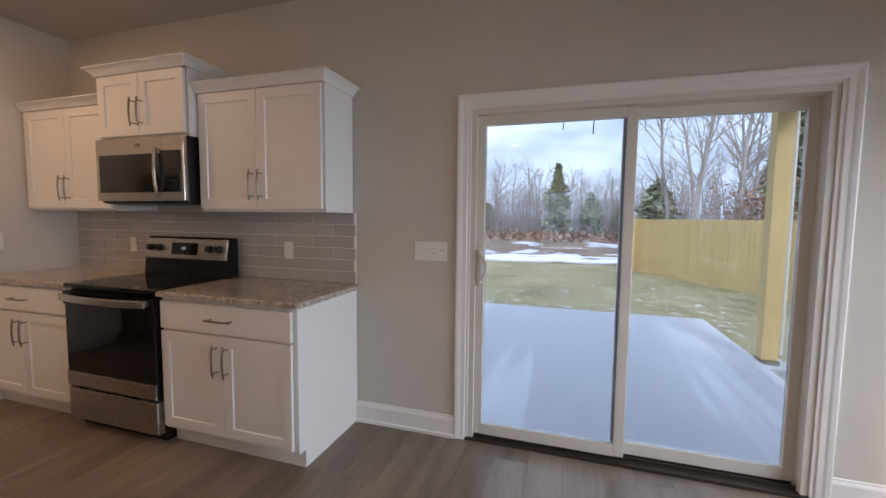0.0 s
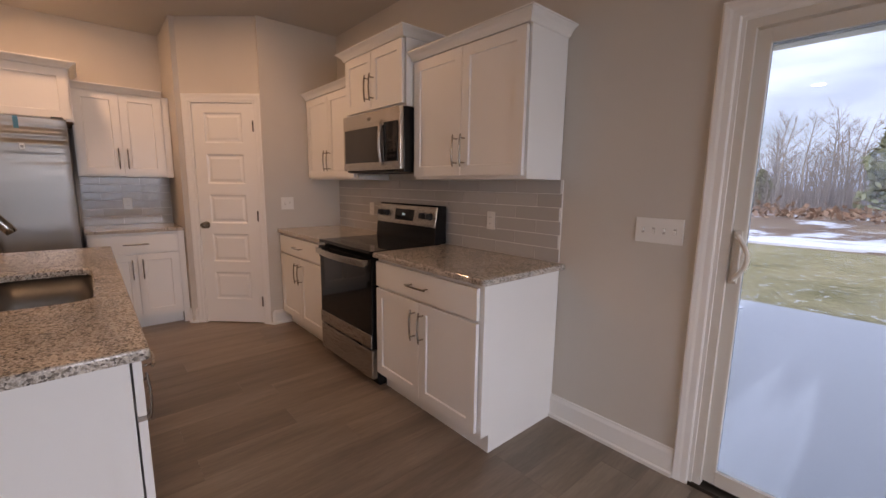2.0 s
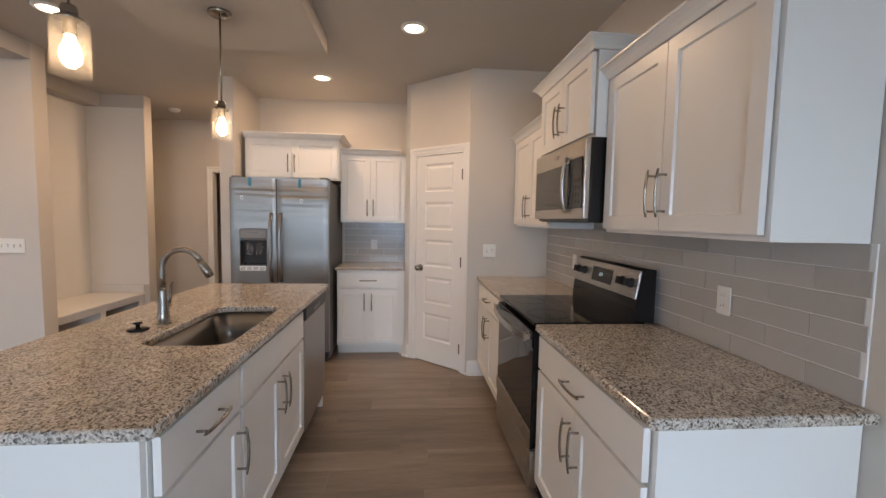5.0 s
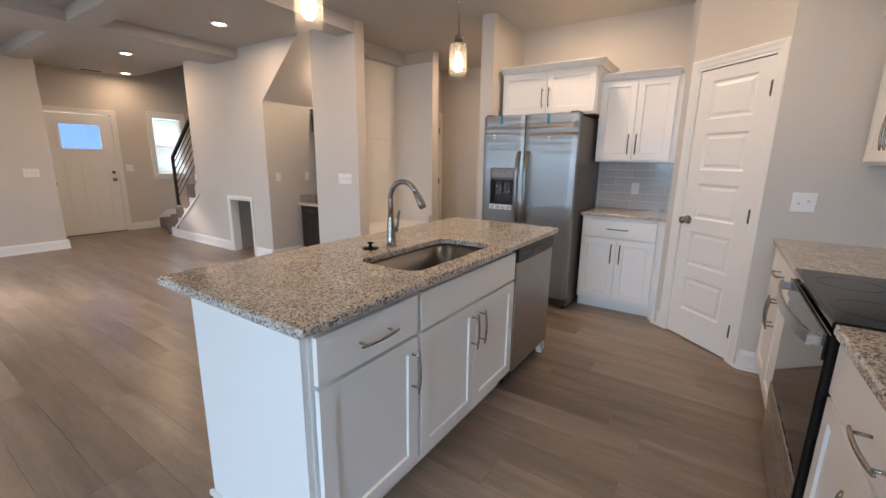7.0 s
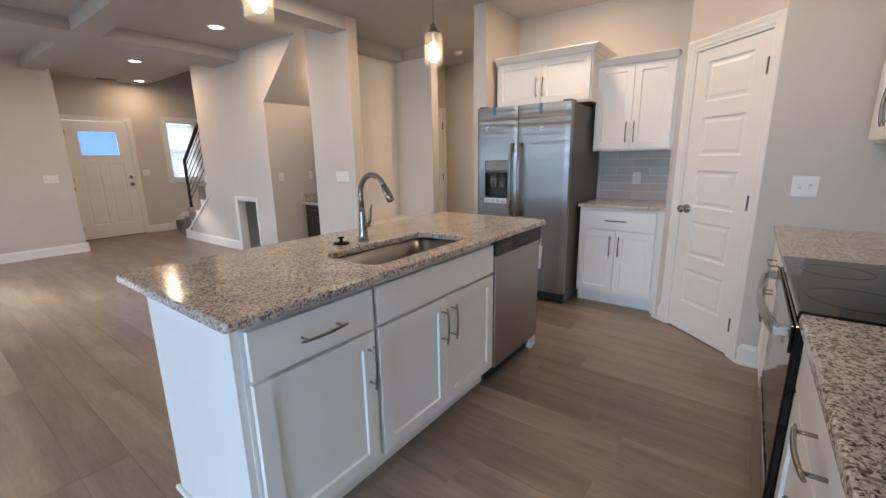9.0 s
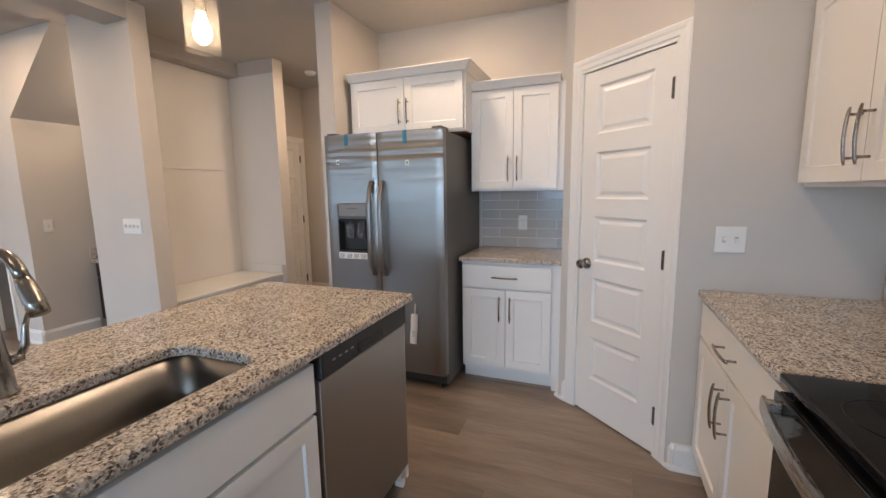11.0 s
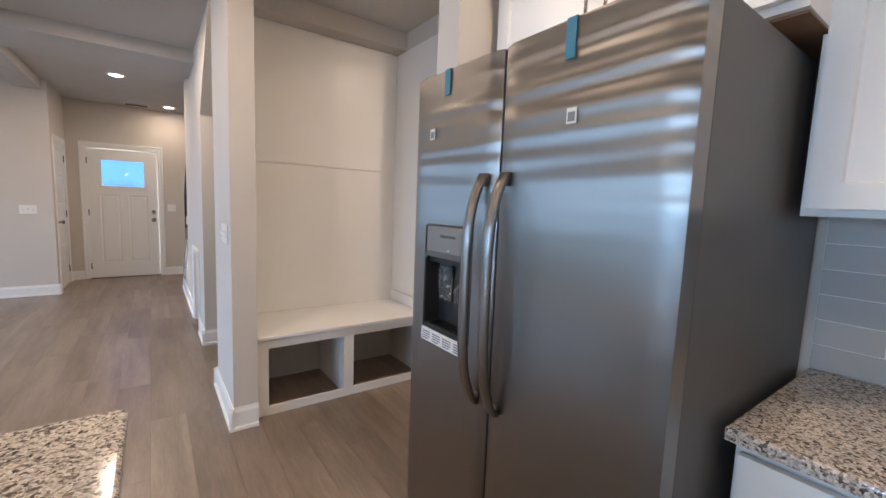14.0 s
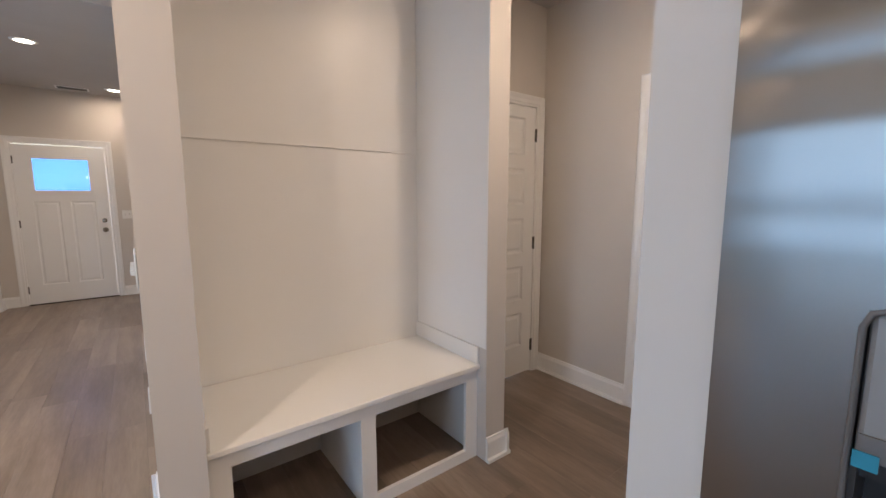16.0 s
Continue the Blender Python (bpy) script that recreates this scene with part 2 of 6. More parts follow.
def carpet_material():
    m, n, l, b = mat("carpet", (0.20, 0.15, 0.12), 0.95, 0, 0.1)
    v = coords(n, l)
    l.new(ramp(n, l, noise_tex(n, l, v, 160, 4, 0.8), [(0.3, (0.15, 0.115, 0.095)), (0.7, (0.25, 0.20, 0.17))]), b.inputs["Base Color"])
    bump(n, l, noise_tex(n, l, v, 300, 3), b, 0.8, 0.006)
    return m


CARPET = carpet_material()


def glass_material(name, tint=(1, 1, 1), rough=0.0, seeded=False):
    m, n, l, b = mat(name, tint, rough)
    b.inputs["Transmission Weight"].default_value = 1.0
    b.inputs["IOR"].default_value = 1.45
    b.inputs["Specular IOR Level"].default_value = 0.15
    if seeded:
        v = coords(n, l)
        vo = n.new("ShaderNodeTexVoronoi")
        vo.inputs["Scale"].default_value = 95
        l.new(v, vo.inputs["Vector"])
        r = ramp(n, l, vo.outputs["Distance"], [(0.0, (1,) * 3), (0.35, (0,) * 3)])
        bump(n, l, r, b, 0.5, 0.003)
    return m


# PANE and ENTRY_PANE: tint dims and blues the view out; shadowless, they pass daylight
PANE = glass_material("view_dimming_glass", (0.215, 0.335, 0.475))
ENTRY_PANE = glass_material("entry_dimming_glass", (0.34, 0.50, 0.64))
BLUE_PANE = glass_material("blue_film_glass", (0.055, 0.125, 0.34))


def thin_clear(name, tint, lo, hi, scale, strength, rough):
    """Thin clear sheet: mostly see-through, with gloss where seeds or creases catch the light."""
    m, n, l, b = mat(name, tint, rough)
    v = coords(n, l)
    vo = n.new("ShaderNodeTexVoronoi")
    vo.inputs["Scale"].default_value = scale
    l.new(v, vo.inputs["Vector"])
    f = ramp(n, l, vo.outputs["Distance"], [(0.0, (hi,) * 3), (0.4, (lo,) * 3)])
    bump(n, l, vo.outputs["Distance"], b, strength, 0.004)
    tr, mx = n.new("ShaderNodeBsdfTransparent"), n.new("ShaderNodeMixShader")
    l.new(f, mx.inputs["Fac"])
    l.new(tr.outputs[0], mx.inputs[1])
    l.new(b.outputs[0], mx.inputs[2])
    l.new(mx.outputs[0], n["Material Output"].inputs["Surface"])
    return m




def seeded_glass():
    """Clear hand-blown glass full of small bubbles, which scatter the bulb's light."""
    m, n, l, b = mat("seeded_glass", (0.92, 0.90, 0.86), 0.06)
    vo = n.new("ShaderNodeTexVoronoi")
    vo.inputs["Scale"].default_value = 120
    l.new(coords(n, l), vo.inputs["Vector"])
    bump(n, l, vo.outputs["Distance"], b, 0.6, 0.003)
    tl, half = n.new("ShaderNodeBsdfTranslucent"), n.new("ShaderNodeMixShader")
    tl.inputs["Color"].default_value = (0.95, 0.90, 0.80, 1)
    l.new(b.outputs[0], half.inputs[1])
    l.new(tl.outputs[0], half.inputs[2])
    tr, mx = n.new("ShaderNodeBsdfTransparent"), n.new("ShaderNodeMixShader")
    l.new(ramp(n, l, vo.outputs["Distance"], [(0.0, (0.22,) * 3), (0.34, (0.02,) * 3)]), mx.inputs["Fac"])
    l.new(tr.outputs[0], mx.inputs[1])
    l.new(half.outputs[0], mx.inputs[2])
    l.new(mx.outputs[0], n["Material Output"].inputs["Surface"])
    return m


SEEDED = seeded_glass()
PLASTIC_BAG = thin_clear("clear_plastic", (0.75, 0.76, 0.78), 0.05, 0.55, 34, 1.0, 0.10)


def glow(name, color, strength):
    m, n, l, b = mat(name, color, 0.5)
    b.inputs["Emission Color"].default_value = (*color, 1)
    b.inputs["Emission Strength"].default_value = strength
    return m


CAN_GLOW = glow("can_lens", (1.0, 0.86, 0.66), 9.0)
BULB_GLOW = glow("bulb", (1.0, 0.80, 0.52), 13.0)
DISPLAY = glow("display", (0.35, 0.6, 0.75), 0.5)


def ground_materials():
    m, n, l, b = mat("lawn", (0.2, 0.2, 0.08), 0.95, 0, 0.1)
    v = coords(n, l)
    green = ramp(n, l, noise_tex(n, l, v, 1.1, 9, 0.72), [(0.3, (0.23, 0.20, 0.10)), (0.5, (0.37, 0.315, 0.18)), (0.72, (0.50, 0.415, 0.27))])
    blade = ramp(n, l, noise_tex(n, l, v, 11, 8, 0.85), [(0.36, (0.42, 0.42, 0.38)), (0.62, (1.25, 1.22, 1.15))])
    c = mixc(n, l, 1.0, green, blade, "MULTIPLY")
    sn = ramp(n, l, noise_tex(n, l, v, 5.0, 10, 0.8), [(0.575, (0,) * 3), (0.605, (1,) * 3)])
    l.new(mixc(n, l, sn, c, (0.74, 0.77, 0.82)), b.inputs["Base Color"])
    bump(n, l, noise_tex(n, l, v, 40, 6), b, 0.8, 0.03)
    m2, n, l, b = mat("cleared_earth", (0.22, 0.14, 0.10), 0.95, 0, 0.1)
    v = coords(n, l, (1, 0.5, 1))
    e = ramp(n, l, noise_tex(n, l, v, 0.5, 9, 0.7), [(0.3, (0.17, 0.105, 0.075)), (0.5, (0.25, 0.165, 0.12)), (0.7, (0.33, 0.25, 0.18))])
    sn = ramp(n, l, noise_tex(n, l, v, 0.35, 10, 0.72), [(0.52, (0,) * 3), (0.58, (1,) * 3)])
    l.new(mixc(n, l, sn, e, (0.72, 0.75, 0.80)), b.inputs["Base Color"])
    bump(n, l, noise_tex(n, l, v, 2, 8), b, 1.0, 0.25)
    m3, n, l, b = mat("patio_concrete", (0.42, 0.42, 0.41), 0.55)
    v = coords(n, l, (1, 0.06, 1))
    w = coords(n, l)
    c = ramp(n, l, noise_tex(n, l, v, 1.3, 5), [(0.3, (0.37, 0.385, 0.395)), (0.7, (0.44, 0.455, 0.465))])
    streak = ramp(n, l, noise_tex(n, l, v, 2.6, 3, 0.4), [(0.55, (1.0,) * 3), (0.62, (1.32,) * 3), (0.70, (1.06,) * 3)])
    g = ramp(n, l, noise_tex(n, l, w, 60, 4), [(0.3, (0.94,) * 3), (0.7, (1.04,) * 3)])
    c = mixc(n, l, 1, c, streak, "MULTIPLY")
    l.new(mixc(n, l, 1, c, g, "MULTIPLY"), b.inputs["Base Color"])
    l.new(ramp(n, l, noise_tex(n, l, v, 1.9, 4), [(0.35, (0.42,) * 3), (0.65, (0.58,) * 3)]), b.inputs["Roughness"])
    return m, m2, m3


LAWN, EARTH, CONCRETE = ground_materials()
SOFFIT = painted("grey_soffit", (0.16, 0.16, 0.17), 0.6)
SNOW = painted("snow", (0.80, 0.83, 0.88), 0.7, 8, 0.5)


def lumber_material():
    m, n, l, b = mat("new_pine", (0.6, 0.45, 0.2), 0.6)
    oi = n.new("ShaderNodeObjectInfo")
    v = coords(n, l, (6, 6, 0.5))
    t = ramp(n, l, oi.outputs["Random"], [(0, (0.64, 0.43, 0.19)), (1, (0.74, 0.52, 0.25))])
    g = ramp(n, l, noise_tex(n, l, v, 6, 6, 0.6), [(0.3, (0.82, 0.80, 0.76)), (0.7, (1.08, 1.06, 1.02))])
    l.new(mixc(n, l, 1, t, g, "MULTIPLY"), b.inputs["Base Color"])
    return m


LUMBER = lumber_material()


def bark_material(name, a, c2):
    m, n, l, b = mat(name, a, 0.9, 0, 0.2)
    v = coords(n, l, (1, 1, 0.2))
    l.new(ramp(n, l, noise_tex(n, l, v, 4, 6), [(0.3, a), (0.7, c2)]), b.inputs["Base Color"])
    return m


# both barks are paler than up close: distance haze is mixed into the colour
BARK = bark_material("hazed_bark", (0.30, 0.265, 0.235), (0.50, 0.46, 0.43))
TWIG = bark_material("hazed_twig", (0.34, 0.29, 0.27), (0.46, 0.41, 0.39))


def leaf_material(name, lo, hi):
    m, n, l, b = mat(name, lo, 0.8, 0, 0.2)
    geo = n.new("ShaderNodeNewGeometry")
    l.new(ramp(n, l, geo.outputs["Random Per Island"], [(0, lo), (1, hi)]), b.inputs["Base Color"])
    return m


# cedar green lightened likewise, to hold the haze of distance
CEDAR = leaf_material("hazed_cedar", (0.22, 0.24, 0.14), (0.36, 0.37, 0.24))
RUST = leaf_material("dry_oak_leaf", (0.28, 0.15, 0.10), (0.42, 0.26, 0.18))

# ---- mesh helpers ----


def box(bm, x0, x1, y0, y1, z0, z1, bevel=0.0):
    vs = [bm.verts.new(p) for p in ((x0, y0, z0), (x1, y0, z0), (x1, y1, z0), (x0, y1, z0), (x0, y0, z1), (x1, y0, z1), (x1, y1, z1), (x0, y1, z1))]
    fs = [bm.faces.new([vs[k] for k in q]) for q in ((3, 2, 1, 0), (4, 5, 6, 7), (0, 1, 5, 4), (1, 2, 6, 5), (2, 3, 7, 6), (3, 0, 4, 7))]
    if bevel:
        es = list({e for f in fs for e in f.edges})
        bmesh.ops.bevel(bm, geom=es, offset=bevel, segments=2, affect="EDGES", profile=0.5, clamp_overlap=True)
    return fs


def boxes(*specs, bevel=0.0):
    bm = bmesh.new()
    for s in specs:
        box(bm, *s, bevel=bevel)
    return bm


def mesh_of(bm, name, material, smooth=False):
    bmesh.ops.recalc_face_normals(bm, faces=bm.faces[:])
    me = bpy.data.meshes.new(name)
    bm.to_mesh(me)
    bm.free()
    me.materials.append(material)
    if smooth:
        for p in me.polygons:
            p.use_smooth = True
    return me


def part(name, bm, material, parent, label="", smooth=False):
    ob = new(name, mesh_of(bm, name, material, smooth))
    ob.parent = parent
    return tagged(ob, label)


def thing(name, m, label, category, group="", kind=""):
    ob = new(name)
    ob.empty_display_size = 0.1
    ob.matrix_basis = m
    return tagged(ob, label, category, group, kind)


def solid(name, bm, material, label, category, kind="", smooth=False, m=None, group=""):
    ob = new(name, mesh_of(bm, name, material, smooth))
    if m is not None:
        ob.matrix_basis = m
    return tagged(ob, label, category, group, kind)


def tube(bm, pts, r, n=10, caps=True):
    """A round bar along the points; r may be one radius or one for each point."""
    pts = [Vector(p) for p in pts]
    rs = r if isinstance(r, (list, tuple)) else [r] * len(pts)
    rings = []
    up = None
    for k, p in enumerate(pts):
        d = (pts[min(k + 1, len(pts) - 1)] - pts[max(k - 1, 0)]).normalized()
        if up is None:
            up = d.orthogonal().normalized()
        up = (up - d * up.dot(d)).normalized()
        side = d.cross(up)
        rings.append([bm.verts.new(p + (up * math.cos(a) + side * math.sin(a)) * rs[k]) for a in (2 * math.pi * i / n for i in range(n))])
    for a, b in zip(rings, rings[1:]):
        for i in range(n):
            bm.faces.new((a[i], a[(i + 1) % n], b[(i + 1) % n], b[i]))
    if caps:
        bm.faces.new(rings[0][::-1])
        bm.faces.new(rings[-1])
    return bm


def lathe(bm, profile, n=24, at=(0, 0, 0), axis="z"):
    """A turned body from (radius, height) pairs."""
    rings = []
    for r, h in profile:
        ring = []
        for i in range(n):
            a = 2 * math.pi * i / n
            p = (r * math.cos(a), r * math.sin(a), h)
            if axis == "y":
                p = (p[0], p[2], p[1])
            if axis == "x":
                p = (p[2], p[0], p[1])
            ring.append(bm.verts.new(Vector(p) + Vector(at)))
        rings.append(ring)
    for a, b in zip(rings, rings[1:]):
        for i in range(n):
            bm.faces.new((a[i], a[(i + 1) % n], b[(i + 1) % n], b[i]))
    if profile[0][0] > 1e-6:
        bm.faces.new(rings[0][::-1])
    if profile[-1][0] > 1e-6:
        bm.faces.new(rings[-1])
    return bm


def prism(bm, outline, axis, a, b):
    """Extrudes a 2D outline between a and b along x, y or z."""
    def at(p, h):
        return {"x": (h, p[0], p[1]), "y": (p[0], h, p[1]), "z": (p[0], p[1], h)}[axis]
    va, vb = [bm.verts.new(at(p, a)) for p in outline], [bm.verts.new(at(p, b)) for p in outline]
    n = len(outline)
    bm.faces.new(va)
    bm.faces.new(vb[::-1])
    for i in range(n):
        bm.faces.new((va[i], vb[i], vb[(i + 1) % n], va[(i + 1) % n]))
    return bm


def paneled(w, h, t, panels, rec=0.009, slope=0.008, bead=0.0):
    """A slab with sunk panels (x0, x1, z0, z1) in its front; front at y=-t, back at y=0, lower left corner at the origin."""
    bm = bmesh.new()
    xs = sorted({0, w, *[p[0] for p in panels], *[p[1] for p in panels]})
    zs = sorted({0, h, *[p[2] for p in panels], *[p[3] for p in panels]})
    grid = {}
    def vert(x, y, z):
        key = (round(x, 5), round(y, 5), round(z, 5))
        if key not in grid:
            grid[key] = bm.verts.new((x, y, z))
        return grid[key]
    for x0, x1 in zip(xs, xs[1:]):
        for z0, z1 in zip(zs, zs[1:]):
            inside = [p for p in panels if p[0] - 1e-6 <= x0 and x1 <= p[1] + 1e-6 and p[2] - 1e-6 <= z0 and z1 <= p[3] + 1e-6]
            if not inside:
                bm.faces.new([vert(*p) for p in ((x0, -t, z0), (x1, -t, z0), (x1, -t, z1), (x0, -t, z1))])
    for x0, x1, z0, z1 in panels:
        def loop(inset, y):
            px = [x for x in xs if x0 - 1e-6 <= x <= x1 + 1e-6]
            pz = [z for z in zs if z0 - 1e-6 <= z <= z1 + 1e-6]
            ring = [(x, z0) for x in px[:-1]] + [(x1, z) for z in pz[:-1]] + [(x, z1) for x in px[:0:-1]] + [(x0, z) for z in pz[:0:-1]]
            cl = lambda v, a, b: min(max(v, a + inset), b - inset)
            return [vert(cl(x, x0, x1), y, cl(z, z0, z1)) for x, z in ring]
        steps = [loop(0, -t), loop(slope, -t + rec)]
        if bead:
            steps += [loop(slope + bead, -t + rec), loop(slope + bead + slope * 1.5, -t + rec * 0.35)]
        for a, b in zip(steps, steps[1:]):
            for i in range(len(a)):
                j = (i + 1) % len(a)
                q = [a[i], a[j], b[j], b[i]]
                q = [v for k, v in enumerate(q) if v not in q[:k]]
                if len(q) > 2:
                    bm.faces.new(q)
        last = []
        for v in steps[-1]:
            if v not in last:
                last.append(v)
        bm.faces.new(last)
    e = 0.0
    back = [bm.verts.new(p) for p in ((0, 0, 0), (w, 0, 0), (w, 0, h), (0, 0, h))]
    bm.faces.new(back[::-1])
    bot = [vert(x, -t, 0) for x in xs]
    top = [vert(x, -t, h) for x in xs]
    lef = [vert(0, -t, z) for z in zs]
    rig = [vert(w, -t, z) for z in zs]
    bm.faces.new([back[0], back[1]] + bot[::-1])
    bm.faces.new([back[3]] + top + [back[2]])
    bm.faces.new([back[0]] + lef + [back[3]])
    bm.faces.new([back[1], back[2]] + rig[::-1])
    return bm


def bow_handle(length, vertical=True):
    """A flat arched pull with two feet; it stands out to -y from its middle."""
    bm = bmesh.new()
    n = 12
    pts = []
    for i in range(n + 1):
        s = i / n * 2 - 1
        d = -0.033 - 0.008 * (1 - s * s)
        pts.append(((0, d, s * length / 2) if vertical else (s * length / 2, d, 0)))
    tube(bm, pts, [0.0035] + [0.0055] * (n - 1) + [0.0035], 8)
    for s in (-1, 1):
        q = s * length * 0.375
        a = (0, 0, q) if vertical else (q, 0, 0)
        b = (0, -0.037, q) if vertical else (q, -0.037, 0)
        tube(bm, [a, b], 0.0045, 8)
    return bm


HANDLE_V = mesh_of(bow_handle(0.18), "handle", NICKEL, True)
HANDLE_H = mesh_of(bow_handle(0.185, False), "handle", NICKEL, True)


def pull(parent, x, z, me):
    h = new("handle", me)
    h.parent = parent
    h.location = (x, -0.02, z)
    return tagged(h, "brushed nickel arched bar handle")


def shaker(w, h):
    r = 0.057
    return paneled(w, h, 0.02, [(r, w - r, r, h - r)], 0.009, 0.004)


def slab_front(w, h):
    return paneled(w, h, 0.02, [], 0.0)


def door_on(parent, x, z, w, h, hx, hz, me=None, name="door"):
    d = part(name, shaker(w, h), CAB, parent)
    d.location = (x, -0.006, z)
    if hx is not None:
        pull(d, hx, hz, me or HANDLE_V)
    return d


def drawer_on(parent, x, z, w, h, handle=True, name="drawer_front"):
    d = part(name, slab_front(w, h), CAB, parent)
    d.location = (x, -0.006, z)
    if handle:
        pull(d, w / 2, h / 2, HANDLE_H)
    return d


def base_cabinet(m, w, label, doors=2, depth=0.60, drawer=True, hinge_left=True, top=0.884, toe=True):
    ob = thing("base_cabinet", m, label, "cabinet")
    if drawer:
        part("body", boxes((0, w, 0, depth, 0.10, top)), CAB, ob)
    else:
        part("body", boxes((0, w, 0, 0.018, 0.10, top), (0, 0.018, 0.018, depth, 0.10, top), (w - 0.018, w, 0.018, depth, 0.10, top), (0.018, w - 0.018, depth - 0.012, depth, 0.10, top), (0.018, w - 0.018, 0.018, depth - 0.012, 0.10, 0.118)), CAB, ob)
    if toe:
        part("toe_kick", boxes((0, w, 0.055, 0.07, 0.0, 0.099)), CAB, ob)
    g = 0.012
    z0, z1, zd = 0.125, 0.690, 0.705
    if doors == 2:
        dw = (w - 2 * g - 0.004) / 2
        door_on(ob, g, z0, dw, z1 - z0, dw - 0.035, z1 - z0 - 0.13)
        door_on(ob, g + dw + 0.004, z0, dw, z1 - z0, 0.035, z1 - z0 - 0.13)
    else:
        dw = w - 2 * g
        door_on(ob, g, z0, dw, z1 - z0, dw - 0.035 if hinge_left else 0.035, z1 - z0 - 0.13)
    drawer_on(ob, g, zd, w - 2 * g, 0.155, drawer, "drawer_front")
    return ob


def crown(bm, w, d, z, left=True, right=True, drop=0.012, rise=0.042, out=0.055):
    """Crown moulding round the front and the free sides of a wall cabinet's top."""
    prof = [(0.0, -drop), (0.008, -drop), (0.012, -0.008), (0.018, 0.004), (out * 0.55, rise * 0.45), (out * 0.8, rise * 0.7), (out * 0.85, rise * 0.8), (out, rise * 0.82), (out, rise), (0.0, rise)]
    rings = []
    for o, h in prof:
        xl, xr = (-o if left else 0.0), (w + o if right else w)
        ring = [(xl, d, z + h), (xl, -0.02 - o, z + h), (xr, -0.02 - o, z + h), (xr, d, z + h)]
        rings.append([bm.verts.new(p) for p in ring])
    for a, b in zip(rings, rings[1:]):
        for i in range(3):
            bm.faces.new((a[i], a[i + 1], b[i + 1], b[i]))
    bm.faces.new(rings[-1])
    return bm


def wall_cabinet(m, w, h, depth, label, cl=True, cr=True):
    """Two shaker doors on a box, with crown moulding; origin at the lower left of its face frame."""
    ob = thing("wall_cabinet", m, label, "cabinet")
    part("body", boxes((0, w, 0, depth, 0, h)), CAB, ob)
    g = 0.014
    dw = (w - 2 * g - 0.004) / 2
    z0, dh = 0.018, h - 0.036
    hz = 0.14
    door_on(ob, g, z0, dw, dh, dw - 0.03, hz)
    door_on(ob, g + dw + 0.004, z0, dw, dh, 0.03, hz)
    part("crown_moulding", crown(bmesh.new(), w, depth, h, cl, cr), CAB, ob)
    return ob

# ---- the plan ----
CEILING = 2.74
YB = 2.50                      # the wall with the patio door
XW = -5.05                     # the wall behind the refrigerator
XB = -3.84                     # the short wall beside the pantry
PA, PB = Vector((-4.397, 1.20, 0)), Vector((XB, 1.795, 0))
XP, YP = -3.780, -1.733          # corner of the pier beside the bench
XS = -3.79                     # the wall under the stair
NX2 = -5.283                   # hall side of the nook partition
YL, XL = -6.44, -2.39          # corner of the living room wall
YF = -7.56                     # the wall with the front door
XE = 2.60                      # east wall
SD0, SD1, SDH = -0.497, 1.236, 1.985

W30, W31 = 0.08, 2.32                             # unseen dining window, added to bring in daylight
W40, W41 = -4.60, -2.50                           # unseen living room side window, added to bring in daylight
W20, W21, W2Z0, W2Z1 = -0.66, 1.00, 0.58, 2.12   # living room window

S = "structure"
PAINTED_WALL = "warm greige painted drywall wall"


def wall(name, *specs, label=PAINTED_WALL, material=None):
    return solid(name, boxes(*specs), material or WALL, label, "wall", S)


solid("floor", boxes((-7.6, XE, YF - 0.2, YB + 0.02, -0.12, -0.004)), GAP, "grey brown wood-look plank floor", "floor", S)

wall("wall_north", (XB - 0.11, SD0, YB, YB + 0.15, 0, CEILING + 0.3), (SD1, XE + 0.12, YB, YB + 0.15, 0, CEILING + 0.3), (SD0, SD1, YB, YB + 0.15, SDH, CEILING + 0.3), (SD0, SD1, YB + 0.02, YB + 0.15, -0.3, 0.0))
# both openings in this unseen wall are added for their daylight lamps
wall("wall_east", (XE, XE + 0.12, YL - 0.12, W40, 0, CEILING + 0.3), (XE, XE + 0.12, W41, W30, 0, CEILING + 0.3), (XE, XE + 0.12, W40, W41, 0, W2Z0), (XE, XE + 0.12, W40, W41, W2Z1, CEILING + 0.3), (XE, XE + 0.12, W31, YB, 0, CEILING + 0.3), (XE, XE + 0.12, W30, W31, 0, W2Z0), (XE, XE + 0.12, W30, W31, W2Z1, CEILING + 0.3))
wall("wall_pantry_side", (XW - 0.12, PA.x + 0.04, 1.20, 1.31, 0, CEILING))
wall("wall_pantry_short", (XB - 0.11, XB, PB.y - 0.035, YB, 0, CEILING))
wall("wall_pantry_back", (XW - 0.12, XB - 0.11, YB, YB + 0.15, 0, CEILING + 0.3), (XW - 0.12, XW, 1.31, YB, 0, CEILING))
wall("wall_refrigerator", (XW - 0.12, XW, -0.45, 1.20, 0, CEILING))
wall("wall_stub", (-6.3, -4.36, -0.585, -0.45, 0, CEILING))

# pantry diagonal, in a frame along A to B
DV = PB - PA
DL = DV.length
DIAG = Matrix.Translation(PA) @ Matrix.Rotation(math.atan2(DV.y, DV.x), 4, "Z")
D0, D1, DH = 0.132, 0.722, 2.045
solid("wall_pantry_diagonal", boxes((0, D0, 0, 0.11, 0, CEILING), (D1, DL, 0, 0.11, 0, CEILING), (D0, D1, 0, 0.11, DH, CEILING)), WALL, "angled greige drywall wall with the pantry door", "wall", S, m=DIAG)

# hall behind the refrigerator wall
YH, XH = -2.35, -6.30
HD0, HD1 = -6.225, -5.465
